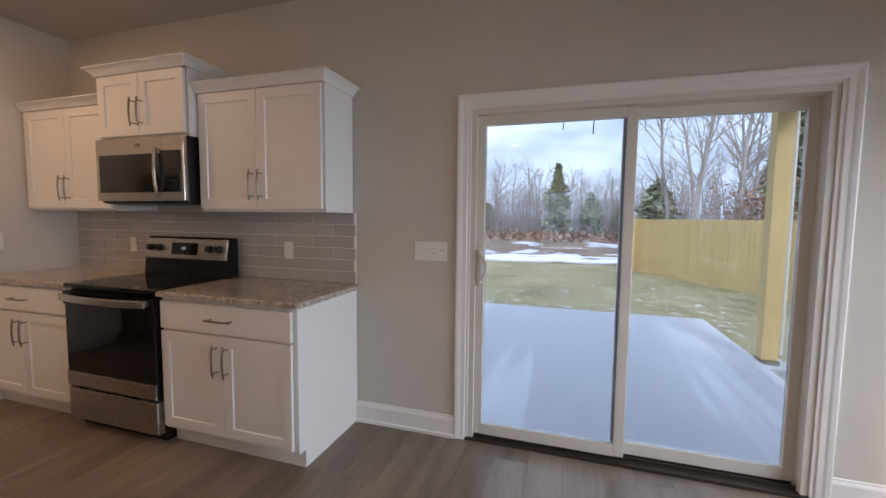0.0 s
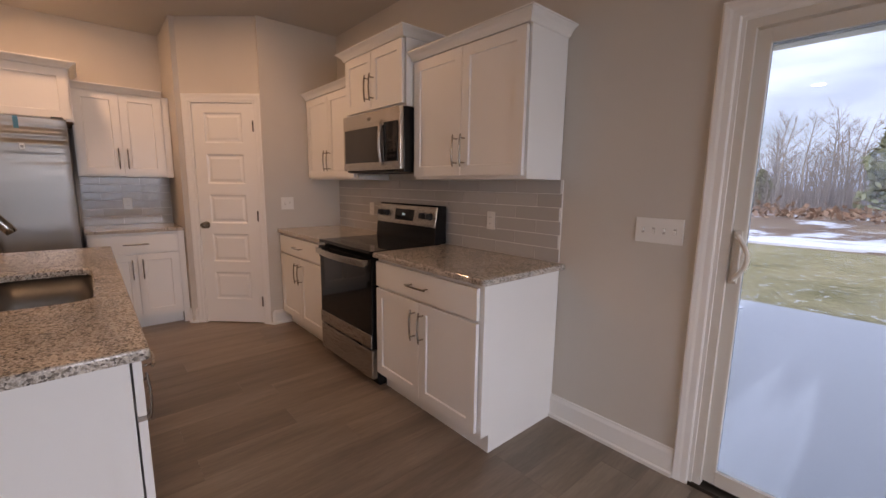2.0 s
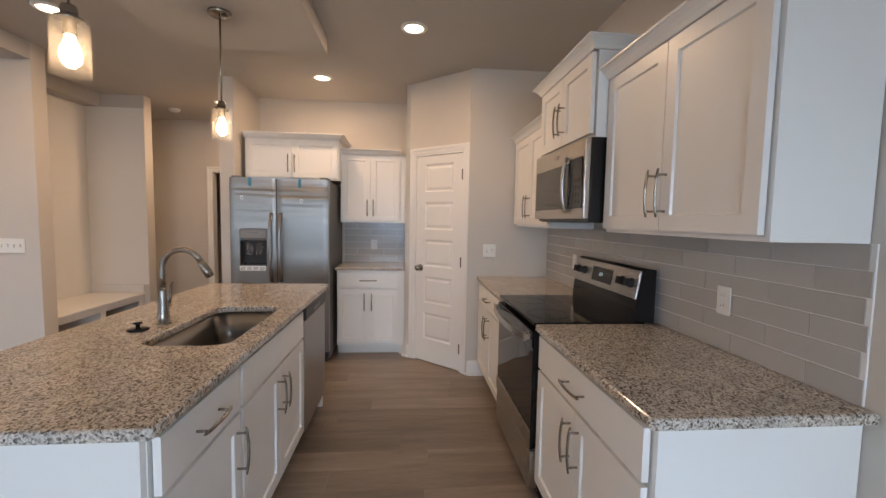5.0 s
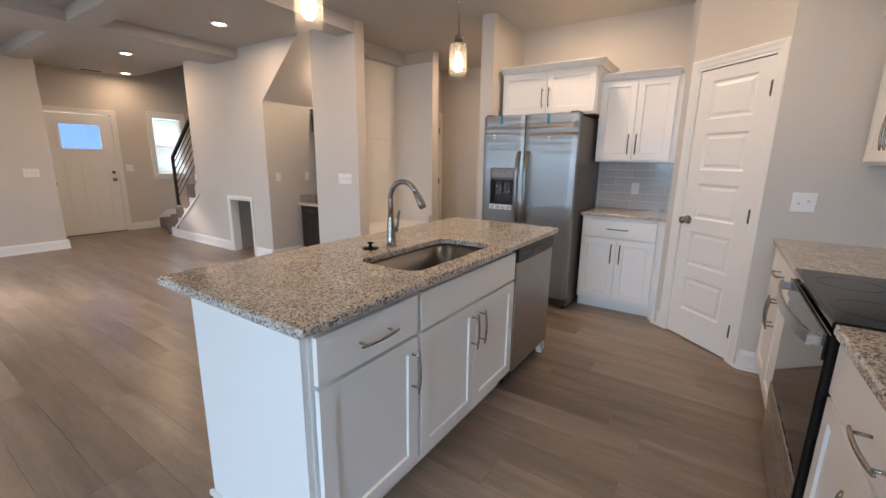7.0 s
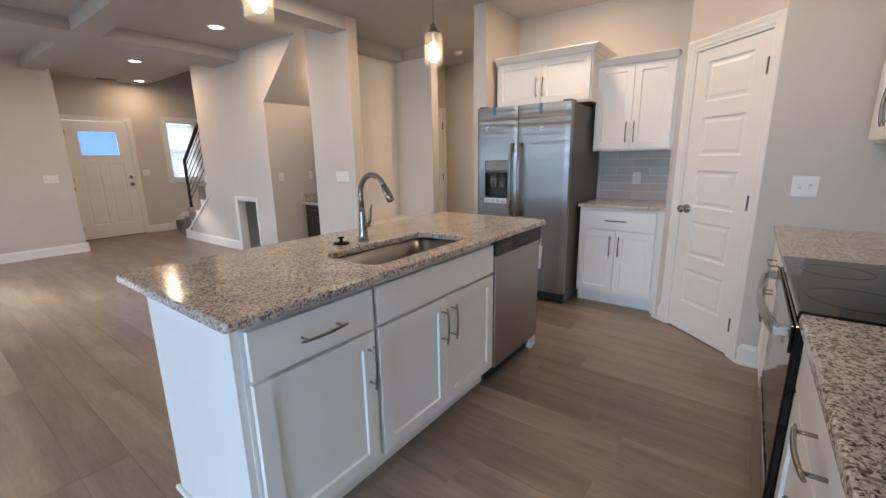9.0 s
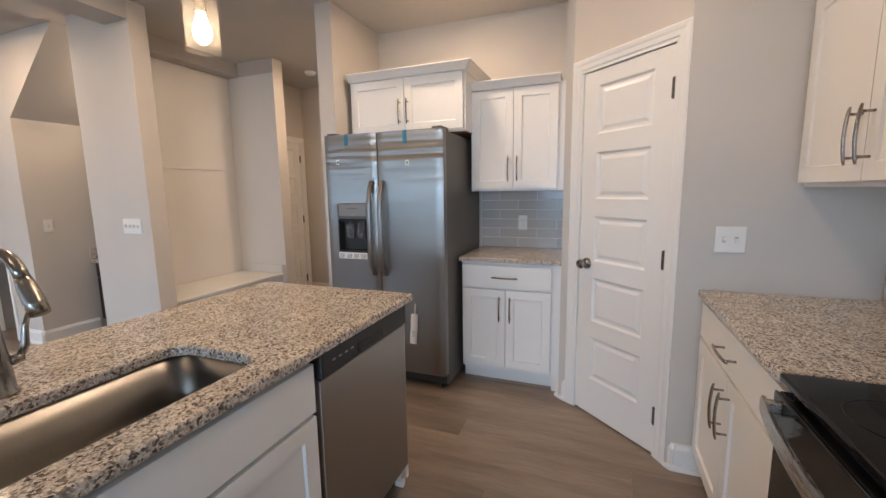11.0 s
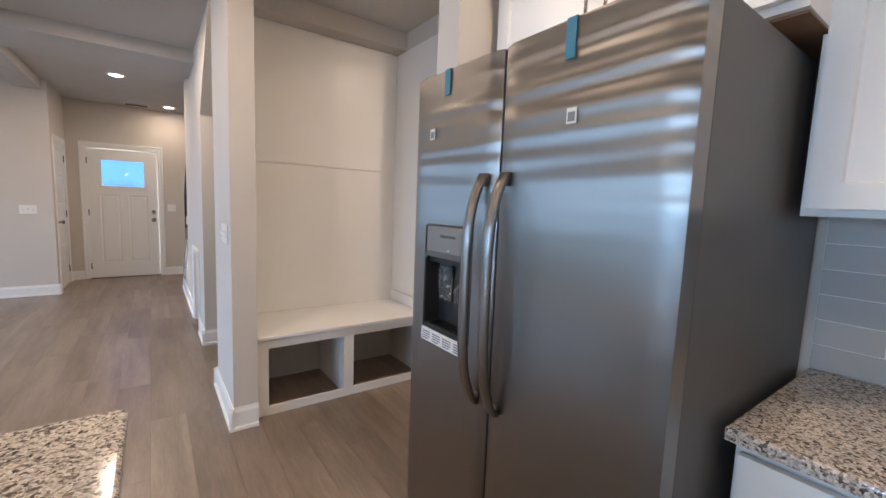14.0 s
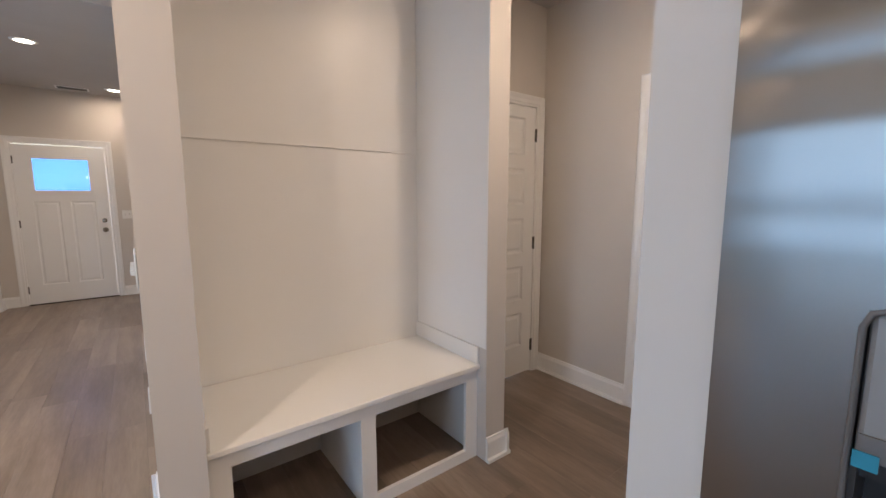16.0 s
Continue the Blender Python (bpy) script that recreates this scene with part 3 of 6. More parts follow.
wall("wall_hall_south", (HD1, NX2, YH - 0.11, YH, 0, CEILING), (XH - 0.12, HD0, YH - 0.11, YH, 0, CEILING), (HD0, HD1, YH - 0.11, YH, 2.045, CEILING))
HO0, HO1 = -1.55, -0.76
wall("wall_hall_end", (XH - 0.12, XH, YH, HO0, 0, CEILING), (XH - 0.12, XH, HO1, -0.45, 0, CEILING), (XH - 0.12, XH, HO0, HO1, 2.045, CEILING))
# the back room's lack of light is put into its darker paint
wall("wall_back_room", (-7.6, XH - 0.12, -2.47, YH - 0.01, 0, CEILING), (-7.6, XH - 0.12, -0.45, -0.33, 0, CEILING), (-7.72, -7.6, -2.47, -0.33, 0, CEILING), label="plain wall of the unlit back room", material=SHADED_WALL)

# bench nook, pier and the wall under the stair
NB, NX0, NX1 = -2.36, -5.150, -3.912
BY0, BY1 = -3.41, -2.43        # bar recess
wall("wall_nook_partition", (NX2, NX0, YH - 0.11, YP, 0, CEILING))
wall("wall_nook_back", (NX0, NX1, YH - 0.11, NB, 0, CEILING))
wall("wall_pier", (NX1, XP, BY1, YP, 0, CEILING), label="square greige drywall pier with a switch plate")
wall("wall_bar_back", (-5.0, -4.88, YF, YH - 0.11, 0, CEILING + 1.5))
wall("wall_bar_side", (-4.88, NX1, BY1 - 0.0, YH - 0.11, 0, CEILING))
# lower wall with the small opening, then the stair's open side
CY0, CY1, CZ = -4.39, -3.85, 0.78
YSE = -5.33


def stair_wall():
    bm = bmesh.new()
    box(bm, XS - 0.11, XS, YSE, CY0, 0, CEILING)
    box(bm, XS - 0.11, XS, CY1, BY0, 0, CEILING)
    box(bm, XS - 0.11, XS, CY0, CY1, CZ, CEILING)
    # the part over the recess follows the stair's slope
    prism(bm, [(BY0, 2.07), (-2.64, CEILING - 0.0), (BY0, CEILING)], "x", XS - 0.11, XS)
    # knee wall under the open steps
    prism(bm, [(-6.36, 0), (YSE, 0), (YSE, 0.97), (-6.36, 0.15)], "x", XS - 0.11, XS - 0.003)
    return bm


solid("wall_stair", stair_wall(), WALL, "greige stair wall with a small low opening", "wall", S)
wall("wall_bar_left", (-4.88, XS - 0.11, BY0 - 0.11, BY0, 0, 2.6))
slope_bm = prism(bmesh.new(), [(BY0 - 0.11, 1.974), (-2.635, CEILING + 0.004), (-2.75, CEILING + 0.004), (BY0 - 0.11, 2.09)], "x", -4.88, XS - 0.11)
solid("wall_bar_slope", slope_bm, WALL, "sloping drywall underside of the stair", "wall", S)
# same darkened paint, for the shade inside the opening
wall("wall_cubby", (-4.6, XS - 0.11, CY0 - 0.06, CY0 - 0.0, 0, 0.9), (-4.6, XS - 0.11, CY1, CY1 + 0.06, 0, 0.9), (-4.66, -4.6, CY0 - 0.06, CY1 + 0.06, 0, 0.9), (-4.6, XS - 0.11, CY0, CY1, 0.84, 0.9), label="inside of the low storage opening", material=SHADED_WALL)

# living room and entry
FD0, FD1 = -3.53, -2.605
W10, W11, W1Z0, W1Z1 = -4.68, -4.13, 0.99, 2.13
wall("wall_living_south", (XL, W20, YL - 0.12, YL, 0, CEILING), (W21, XE + 0.12, YL - 0.12, YL, 0, CEILING), (W20, W21, YL - 0.12, YL, 0, W2Z0), (W20, W21, YL - 0.12, YL, W2Z1, CEILING))
CD0, CD1 = -7.36, -6.62
wall("wall_entry_closet", (XL, XL + 0.11, CD1, YL - 0.12, 0, CEILING), (XL, XL + 0.11, YF, CD0, 0, CEILING), (XL, XL + 0.11, CD0, CD1, 2.045, CEILING))
wall("wall_front", (FD1, XL + 0.11, YF - 0.15, YF, 0, CEILING + 1.5), (W11, FD0, YF - 0.15, YF, 0, CEILING + 1.5), (-5.0, W10, YF - 0.15, YF, 0, CEILING + 1.5), (FD0, FD1, YF - 0.15, YF, 2.07, CEILING + 1.5), (W10, W11, YF - 0.15, YF, 0, W1Z0), (W10, W11, YF - 0.15, YF, W1Z1, CEILING + 1.5))

# ceilings, in the shade-darkened CEIL colour
def ceiling_mesh():
    bm = bmesh.new()
    box(bm, -7.72, XE + 0.12, YSE, YB + 0.15, CEILING, CEILING + 0.2)
    box(bm, XS - 0.11, XE + 0.12, YF - 0.15, YSE, CEILING, CEILING + 0.2)
    box(bm, -5.0, XS - 0.11, YF - 0.15, YSE, CEILING + 1.5, CEILING + 1.7)
    box(bm, XS - 0.11, XS + 0.05, YF, YSE, CEILING + 0.2, CEILING + 1.5)
    box(bm, -5.0, XS - 0.11, YSE - 0.05, YSE, CEILING + 0.2, CEILING + 1.5)
    return bm


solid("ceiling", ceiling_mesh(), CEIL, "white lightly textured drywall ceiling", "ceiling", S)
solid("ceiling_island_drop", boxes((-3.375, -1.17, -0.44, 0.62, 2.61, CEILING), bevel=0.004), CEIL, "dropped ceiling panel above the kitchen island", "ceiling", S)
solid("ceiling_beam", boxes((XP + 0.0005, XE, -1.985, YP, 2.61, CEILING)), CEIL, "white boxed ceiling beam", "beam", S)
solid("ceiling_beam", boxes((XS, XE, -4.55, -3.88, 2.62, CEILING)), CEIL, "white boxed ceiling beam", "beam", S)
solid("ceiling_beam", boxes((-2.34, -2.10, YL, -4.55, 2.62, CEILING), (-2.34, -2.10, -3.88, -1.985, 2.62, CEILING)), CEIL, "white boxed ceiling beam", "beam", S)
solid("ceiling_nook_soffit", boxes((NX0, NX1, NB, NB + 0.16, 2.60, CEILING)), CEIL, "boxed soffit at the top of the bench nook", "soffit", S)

# ---- trim ----
BB = [(0.0, 0.0), (0.027, 0.0), (0.027, 0.018), (0.015, 0.022), (0.015, 0.108), (0.012, 0.116), (0.008, 0.124), (0.007, 0.133), (0.0, 0.135)]


def baseboard(p, q, out):
    """A run of baseboard on the wall from p to q; out points into the room."""
    p, q, nrm = Vector((*p, 0)), Vector((*q, 0)), Vector((*out, 0))
    bm = bmesh.new()
    va = [bm.verts.new(p + nrm * (o + 0.001) + Vector((0, 0, h))) for o, h in BB]
    vb = [bm.verts.new(q + nrm * (o + 0.001) + Vector((0, 0, h))) for o, h in BB]
    bm.faces.new(va)
    bm.faces.new(vb[::-1])
    for i in range(len(BB)):
        j = (i + 1) % len(BB)
        bm.faces.new((va[i], vb[i], vb[j], va[j]))
    return solid("baseboard", bm, TRIM, "white moulded baseboard with shoe moulding", "baseboard", S)


ddir = DV.normalized()
dout = (ddir.y, -ddir.x)
e = 0.027
NO, SO, EA, WE = (0, 1), (0, -1), (1, 0), (-1, 0)
for p, q, out in [((-1.235, YB), (-0.562, YB), SO), ((1.301, YB), (XE, YB), SO), ((XE, YL), (XE, YB), WE),
                  ((PA - ddir * 0.012)[:2], (PA + ddir * 0.072)[:2], dout), ((PA + ddir * 0.782)[:2], (PB + ddir * 0.012)[:2], dout), ((XB, PB.y - 0.012), (XB, 1.945), EA),
                  ((-4.36, -0.585 - e), (-4.36, -0.45), EA), ((-6.3, -0.585), (-4.36 + e, -0.585), SO),
                  ((XH, -0.70), (XH, -0.585), EA), ((XH, YH), (XH, HO0 - 0.061), EA), ((NX2, YH), (NX2, YP + e), WE),
                  ((NX2 - e, YP), (NX0, YP), NO), ((NX1, YP), (XP + e, YP), NO), ((XP, BY1 - e), (XP, YP + e), EA), ((NX1, BY1), (XP + e, BY1), SO),
                  ((-4.25, BY0), (XS + e, BY0), NO), ((XS, CY1 + 0.05), (XS, BY0 + e), EA), ((XS, -6.36), (XS, CY0 - 0.05), EA),
                  ((XL - e, YL), (XE, YL), NO), ((XL, CD1 + 0.062), (XL, YL + e), WE), ((XL, YF), (XL, CD0 - 0.062), WE), ((-4.10, YF), (FD0 - 0.066, YF), NO), ((FD1 + 0.066, YF), (XL, YF), NO)]:
    baseboard(p, q, out)


def casing(name, m, x0, x1, h, width=0.06, depth=0.018, sill=False, z0=0.0, label="white moulded door casing"):
    """Casing round an opening in a wall whose face is y=0 and whose room side is -y."""
    prof = [(0.0, 0.0), (0.0, 0.009), (0.006, 0.013), (width * 0.45, 0.014), (width * 0.62, 0.018), (width - 0.008, 0.020), (width, 0.016), (width, 0.0)]
    bm = bmesh.new()
    rings = []
    for o, d in prof:
        pts = [(x0 - o, z0 - (o if sill else 0)), (x0 - o, h + o), (x1 + o, h + o), (x1 + o, z0 - (o if sill else 0))]
        rings.append([bm.verts.new((x, -d - 0.001, z)) for x, z in pts])
    for a, b in zip(rings, rings[1:]):
        for i in range(4 if sill else 3):
            j = (i + 1) % 4
            bm.faces.new((a[i], a[j], b[j], b[i]))
    if not sill:
        bm.faces.new([r[0] for r in rings])
        bm.faces.new([r[3] for r in rings][::-1])
    ob = solid(name, bm, TRIM, label, "trim", S, m=m)
    jb = bmesh.new()
    t = 0.015
    box(jb, x0 - 0.001, x0 + t, -0.008, 0.11, z0, h)
    box(jb, x1 - t, x1 + 0.001, -0.008, 0.11, z0, h)
    box(jb, x0 + t, x1 - t, -0.008, 0.11, h - t, h)
    if sill:
        box(jb, x0 + t, x1 - t, -0.008, 0.11, z0, z0 + t)
    part("jamb", jb, TRIM, ob)
    return ob


def hinges(parent, x, zs, y):
    for z in zs:
        bm = boxes((x - 0.011, x + 0.011, y - 0.006, y, z - 0.045, z + 0.045))
        tube(bm, [(x, y - 0.006, z - 0.048), (x, y - 0.006, z + 0.048)], 0.006, 8)
        part("hinge", bm, HINGE, parent, "dark metal hinge")


def knob_on(parent, x, z, y, material=NICKEL, name="knob"):
    bm = lathe(bmesh.new(), [(0.033, 0.0), (0.033, 0.006), (0.012, 0.010), (0.011, 0.032), (0.024, 0.040), (0.029, 0.052), (0.024, 0.064), (0.0, 0.068)], 20, axis="y")
    for v in bm.verts:
        v.co.y = -v.co.y
        v.co += Vector((x, y, z))
    return part(name, bm, material, parent, "satin nickel round knob", True)


def five_panel_door(name, m, x0, x1, h, label, knob_left=True, hinge=True, rec=0.0):
    """A door leaf with five lying panels, in the frame of its wall."""
    ob = thing(name, m, label, "door", kind=S)
    w = x1 - x0 - 0.036
    hh = h - 0.030
    rail, z, ph, gap = 0.105, 0.225, 0.262, 0.10
    panels = []
    for k in range(5):
        panels.append((rail, w - rail, z, z + ph))
        z += ph + gap
    leaf = part("door_leaf", paneled(w, hh, 0.035, panels, 0.010, 0.012, 0.012), TRIM, ob)
    leaf.location = (x0 + 0.018, 0.037 + rec, 0.010)
    knob_on(leaf, 0.062 if knob_left else w - 0.062, 0.93, -0.035)
    if hinge:
        hinges(ob, x1 - 0.016 if knob_left else x0 + 0.016, (0.22, 1.03, 1.83), 0.0 + rec)
    return ob


casing("trim_pantry_door", DIAG, D0, D1, DH)
five_panel_door("door_pantry", DIAG, D0, D1, DH, "white five-panel pantry door, closed, with nickel knob")
HALL = pose(0, YH, 0, 0, 0, 180)
casing("trim_hall_door", HALL, -HD1, -HD0, 2.045)
five_panel_door("door_hall", HALL, -HD1, -HD0, 2.045, "white five-panel hall door, closed", knob_left=True)
HEND = pose(XH, 0, 0, 0, 0, 90)
casing("trim_hall_opening", HEND, HO0, HO1, 2.045)
CLOS = pose(XL, 0, 0, 0, 0, -90)
casing("trim_closet_door", CLOS, -CD1, -CD0, 2.045)
five_panel_door("door_closet", CLOS, -CD1, -CD0, 2.045, "white five-panel closet door by the entry", knob_left=True)
FRONT = pose(0, YF, 0, 0, 0, 180)
casing("trim_front_door", FRONT, -FD1, -FD0, 2.07, 0.065)
FWIN = pose(0, YF, 0, 0, 0, 180)
casing("trim_front_window", FWIN, -W11, -W10, W1Z1, 0.06, sill=True, z0=W1Z0, label="white moulded window casing")
CUB = pose(XS, 0, 0, 0, 0, 90)
casing("trim_cubby", CUB, CY0, CY1, CZ, 0.045, label="white casing round the low opening")


def front_door():
    ob = thing("door_front", FRONT, "white craftsman front door with a small lite, closed", "door", kind=S)
    w, h = FD1 - FD0 - 0.036, 2.035
    x0 = -FD1 + 0.018
    bm = paneled(w, 1.45, 0.035, [(0.14, w / 2 - 0.05, 0.24, 1.32), (w / 2 + 0.05, w - 0.14, 0.24, 1.32)], 0.008, 0.010, 0.012)
    leaf = part("door_leaf", bm, TRIM, ob)
    leaf.location = (x0, 0.040, 0.012)
    g0, g1, z0, z1 = 0.165, w - 0.165, 1.462, 1.885
    rim = boxes((0, g0, 0.005, 0.040, z0, h), (g1, w, 0.005, 0.040, z0, h), (g0, g1, 0.005, 0.040, z1, h))
    up = part("door_top", rim, TRIM, ob)
    up.location = (x0, 0, 0)
    part("jamb_stop", boxes((x0 - 0.017, x0 + w + 0.017, 0.085, 0.14, h - 0.02, 2.069), (x0 - 0.017, x0 + 0.012, 0.085, 0.14, 0.0, h - 0.02), (x0 + w - 0.012, x0 + w + 0.017, 0.085, 0.14, 0.0, h - 0.02)), TRIM, ob)
    fr = boxes((g0 - 0.025, g0 + 0.012, -0.006, 0.0045, z0 - 0.02, z1 + 0.025), (g1 - 0.012, g1 + 0.025, -0.006, 0.0045, z0 - 0.02, z1 + 0.025), (g0 + 0.012, g1 - 0.012, -0.006, 0.0045, z1 - 0.012, z1 + 0.025), (g0 + 0.012, g1 - 0.012, -0.006, 0.0045, z0 - 0.02, z0 + 0.012))
    f = part("lite_frame", fr, TRIM, ob)
    f.location = (x0, 0, 0)
    p = part("pane", boxes((g0 + 0.001, g1 - 0.001, 0.018, 0.024, z0, z1)), BLUE_PANE, ob, "glass lite under blue protective film")
    p.location = (x0, 0, 0)
    p.visible_shadow = False
    knob_on(leaf, w - 0.065, 0.93, -0.035)
    lathe_bm = lathe(bmesh.new(), [(0.03, 0), (0.03, 0.012), (0.022, 0.018), (0.0, 0.02)], 18, axis="y")
    for v in lathe_bm.verts:
        v.co.y = -v.co.y
        v.co += Vector((w - 0.065, -0.035, 1.06))
    part("deadbolt", lathe_bm, NICKEL, leaf, "satin nickel deadbolt")
    hinges(ob, x0 - 0.002, (0.2, 1.05, 1.85), 0.004)
    part("threshold", boxes((x0 - 0.01, x0 + w + 0.01, -0.02, 0.10, 0.001, 0.012)), BRONZE, ob, "dark bronze threshold")
    return ob


front_door()


def sash_window(m, x0, x1, z0, z1, name, label, glass=None):
    ob = thing(name, m, label, "window", kind=S)
    mid = (z0 + z1) / 2
    fr = boxes((x0 + 0.015, x0 + 0.05, 0.03, 0.09, z0 + 0.015, z1 - 0.015), (x1 - 0.05, x1 - 0.015, 0.03, 0.09, z0 + 0.015, z1 - 0.015), (x0 + 0.05, x1 - 0.05, 0.03, 0.09, z1 - 0.05, z1 - 0.015), (x0 + 0.05, x1 - 0.05, 0.03, 0.09, z0 + 0.015, z0 + 0.05), (x0 + 0.05, x1 - 0.05, 0.025, 0.085, mid - 0.022, mid + 0.022))
    part("window_frame", fr, TRIM, ob)
    for a, b in ((z0 + 0.05, mid - 0.022), (mid + 0.022, z1 - 0.05)):
        p = part("pane", boxes((x0 + 0.05, x1 - 0.05, 0.055, 0.060, a, b)), glass or PANE, ob)
        p.visible_shadow = False
    part("window_sill", boxes((x0 - 0.07, x1 + 0.07, -0.035, 0.02, z0 - 0.02, z0 - 0.002), bevel=0.004), TRIM, ob)
    return ob


sash_window(FWIN, -W11, -W10, W1Z0, W1Z1, "window_entry", "white double-hung window beside the front door", ENTRY_PANE)
LWIN = pose(0, YL, 0, 0, 0, 180)
sash_window(LWIN, -W21, -W20, W2Z0, W2Z1, "window_living", "white double-hung living room window")
EWIN = pose(XE, 0, 0, 0, 0, -90)
sash_window(EWIN, -W31, -W30, W2Z0, W2Z1, "window_east_added", "unseen white double-hung dining window, added for daylight")
sash_window(EWIN, -W41, -W40, W2Z0, W2Z1, "window_side_added", "unseen white double-hung side window, added for daylight")


def blind():
    ob = thing("window_blind", pose((W10 + W11) / 2, YF + 0.02, W1Z1 - 0.02), "white slatted window blind, lowered over the whole window", "blind")
    hw = (W11 - W10) / 2 - 0.03
    part("head_rail", boxes((-hw, hw, -0.02, 0.02, -0.04, 0.0)), TRIM, ob)
    me = mesh_of(prism(bmesh.new(), [(-0.022, 0.012), (0.022, -0.012), (0.022, -0.015), (-0.022, 0.009)], "x", -hw, hw), "slat", TRIM)
    for k in range(30):
        s = new("slat", me)
        s.parent = ob
        s.location = (0, 0, -0.07 - k * 0.034)
    part("bottom_rail", boxes((-hw, hw, -0.02, 0.02, -1.105, -1.085)), TRIM, ob)


blind()

# ---- patio door ----


def patio_door():
    ob = thing("door_patio", pose(0, YB, 0), "almond vinyl sliding glass patio door, closed", "door", kind=S)
    x0, x1, h = SD0 + 0.012, SD1 - 0.012, SDH - 0.012
    fw = 0.035
    part("outer_frame", boxes((x0, x0 + fw, 0.0, 0.13, 0.012, h), (x1 - fw, x1, 0.0, 0.13, 0.012, h), (x0 + fw, x1 - fw, 0.0, 0.13, h - fw, h)), VINYL, ob)
    part("track_sill", boxes((x0 - 0.01, x1 + 0.01, -0.012, 0.13, 0.0, 0.018), (x0 + fw, x1 - fw, 0.040, 0.048, 0.018, 0.034), (x0 + fw, x1 - fw, 0.085, 0.093, 0.018, 0.034)), BRONZE, ob, "dark bronze track sill")
    mid = 0.362
    for name, a, b, y in (("sliding_panel", x0 + fw - 0.004, mid + 0.035, 0.022), ("fixed_panel", mid - 0.03, x1 - fw + 0.004, 0.072)):
        s, t, z0, z1 = 0.052, 0.040, 0.036, h - fw - 0.006
        bm = bmesh.new()
        box(bm, a, a + s, y, y + t, z0, z1, 0.004)
        box(bm, b - s, b, y, y + t, z0, z1, 0.004)
        box(bm, a + s, b - s, y, y + t, z1 - s, z1)
        box(bm, a + s, b - s, y, y + t, z0, z0 + s + 0.012)
        p = part(name, bm, VINYL, ob)
        g = part("pane", boxes((a + s, b - s, y + 0.017, y + 0.022, z0 + s + 0.012, z1 - s)), PANE, p)
        g.visible_shadow = False
        if name == "sliding_panel":
            hb = bmesh.new()
            box(hb, a + 0.012, a + 0.042, y - 0.012, y, 0.95, 1.17, 0.006)
            tube(hb, [(a + 0.027 + 0.045 * math.sin(math.pi * k / 8), y - 0.018 - 0.018 * math.sin(math.pi * k / 8), 0.97 + 0.18 * k / 8) for k in range(9)], 0.009, 8)
            part("pull_handle", hb, VINYL, p, "curved almond pull handle")
    return ob


patio_door()
casing("trim_patio_door", pose(0, YB, 0), SD0, SD1, SDH, 0.066, label="white casing round the patio door")

# ---- kitchen: the run on the wall with the patio door ----
FY = 1.895                                     # face of the base cabinets
base_cabinet(pose(-2.150, FY, 0), 0.905, "white shaker base cabinet beside the range, drawer over two doors")
base_cabinet(pose(XB + 0.004, FY, 0), 0.910, "white shaker base cabinet between pantry wall and range")
solid("end_panel", boxes((-1.2449, -1.232, FY + 0.055, YB - 0.004, 0.0, 0.884), (-1.2449, -1.232, FY - 0.0, FY + 0.055, 0.10, 0.884)), CAB, "white finished end panel of the base cabinet", "panel")
wall_cabinet(pose(-2.160, 2.195, 1.372), 0.905, 0.735, 0.300, "white shaker wall cabinet with crown moulding over the counter", cl=False)
wall_cabinet(pose(XB + 0.004, 2.195, 1.372), 0.905, 0.735, 0.300, "white shaker wall cabinet with crown moulding beside the pantry wall", cl=False, cr=False)
wall_cabinet(pose(-2.926, 2.122, 1.832), 0.762, 0.420, 0.373, "short white shaker wall cabinet above the microwave")


def rounded_slab(outline, z0, z1, hole=None, r=0.008):
    """A stone slab from a closed outline, with an optional hole, its top edge rounded over."""
    bm = bmesh.new()
    loops = [outline] + ([hole] if hole else [])
    es, tops = [], []
    for lp in loops:
        vs = [bm.verts.new((x, y, z1)) for x, y in lp]
        tops.append(vs)
        es += [bm.edges.new((vs[i], vs[(i + 1) % len(vs)])) for i in range(len(vs))]
    top = bmesh.ops.triangle_fill(bm, use_beauty=True, edges=es)["geom"]
    faces = [f for f in top if isinstance(f, bmesh.types.BMFace)]
    for vs in tops:
        low = [bm.verts.new((v.co.x, v.co.y, z0)) for v in vs]
        n = len(vs)
        for i in range(n):
            bm.faces.new((vs[i], vs[(i + 1) % n], low[(i + 1) % n], low[i]))
    lows = [bm.verts.new((v.co.x, v.co.y, z0)) for v in tops[0]]
    bmesh.ops.recalc_face_normals(bm, faces=bm.faces[:])
    rim = [ed for ed in bm.edges if len(ed.link_faces) == 2 and abs(ed.verts[0].co.z - z1) < 1e-6 and abs(ed.verts[1].co.z - z1) < 1e-6 and any(abs(f.normal.z) < 0.5 for f in ed.link_faces)]
    bmesh.ops.bevel(bm, geom=rim, offset=r, segments=3, affect="EDGES", profile=0.5)
    if not hole:
        bm.faces.new(lows)
    else:
        for v in lows:
            bm.verts.remove(v)
    return bm


def rounded_rect(x0, x1, y0, y1, radii, n=6):
    """Counter-clockwise outline; radii for the corners (x0,y0), (x1,y0), (x1,y1), (x0,y1)."""
    pts = []
    for (cx, cy, sx, sy), r, a0 in zip(((x0, y0, 1, 1), (x1, y0, -1, 1), (x1, y1, -1, -1), (x0, y1, 1, -1)), radii, (180, 270, 0, 90)):
        if r < 1e-4:
            pts.append((cx, cy))
            continue
        for k in range(n + 1):
            a = radians(a0 + 90 * k / n)
            pts.append((cx + sx * r + r * math.cos(a), cy + sy * r + r * math.sin(a)))
    return pts


CT = "polished speckled grey and cream granite worktop"
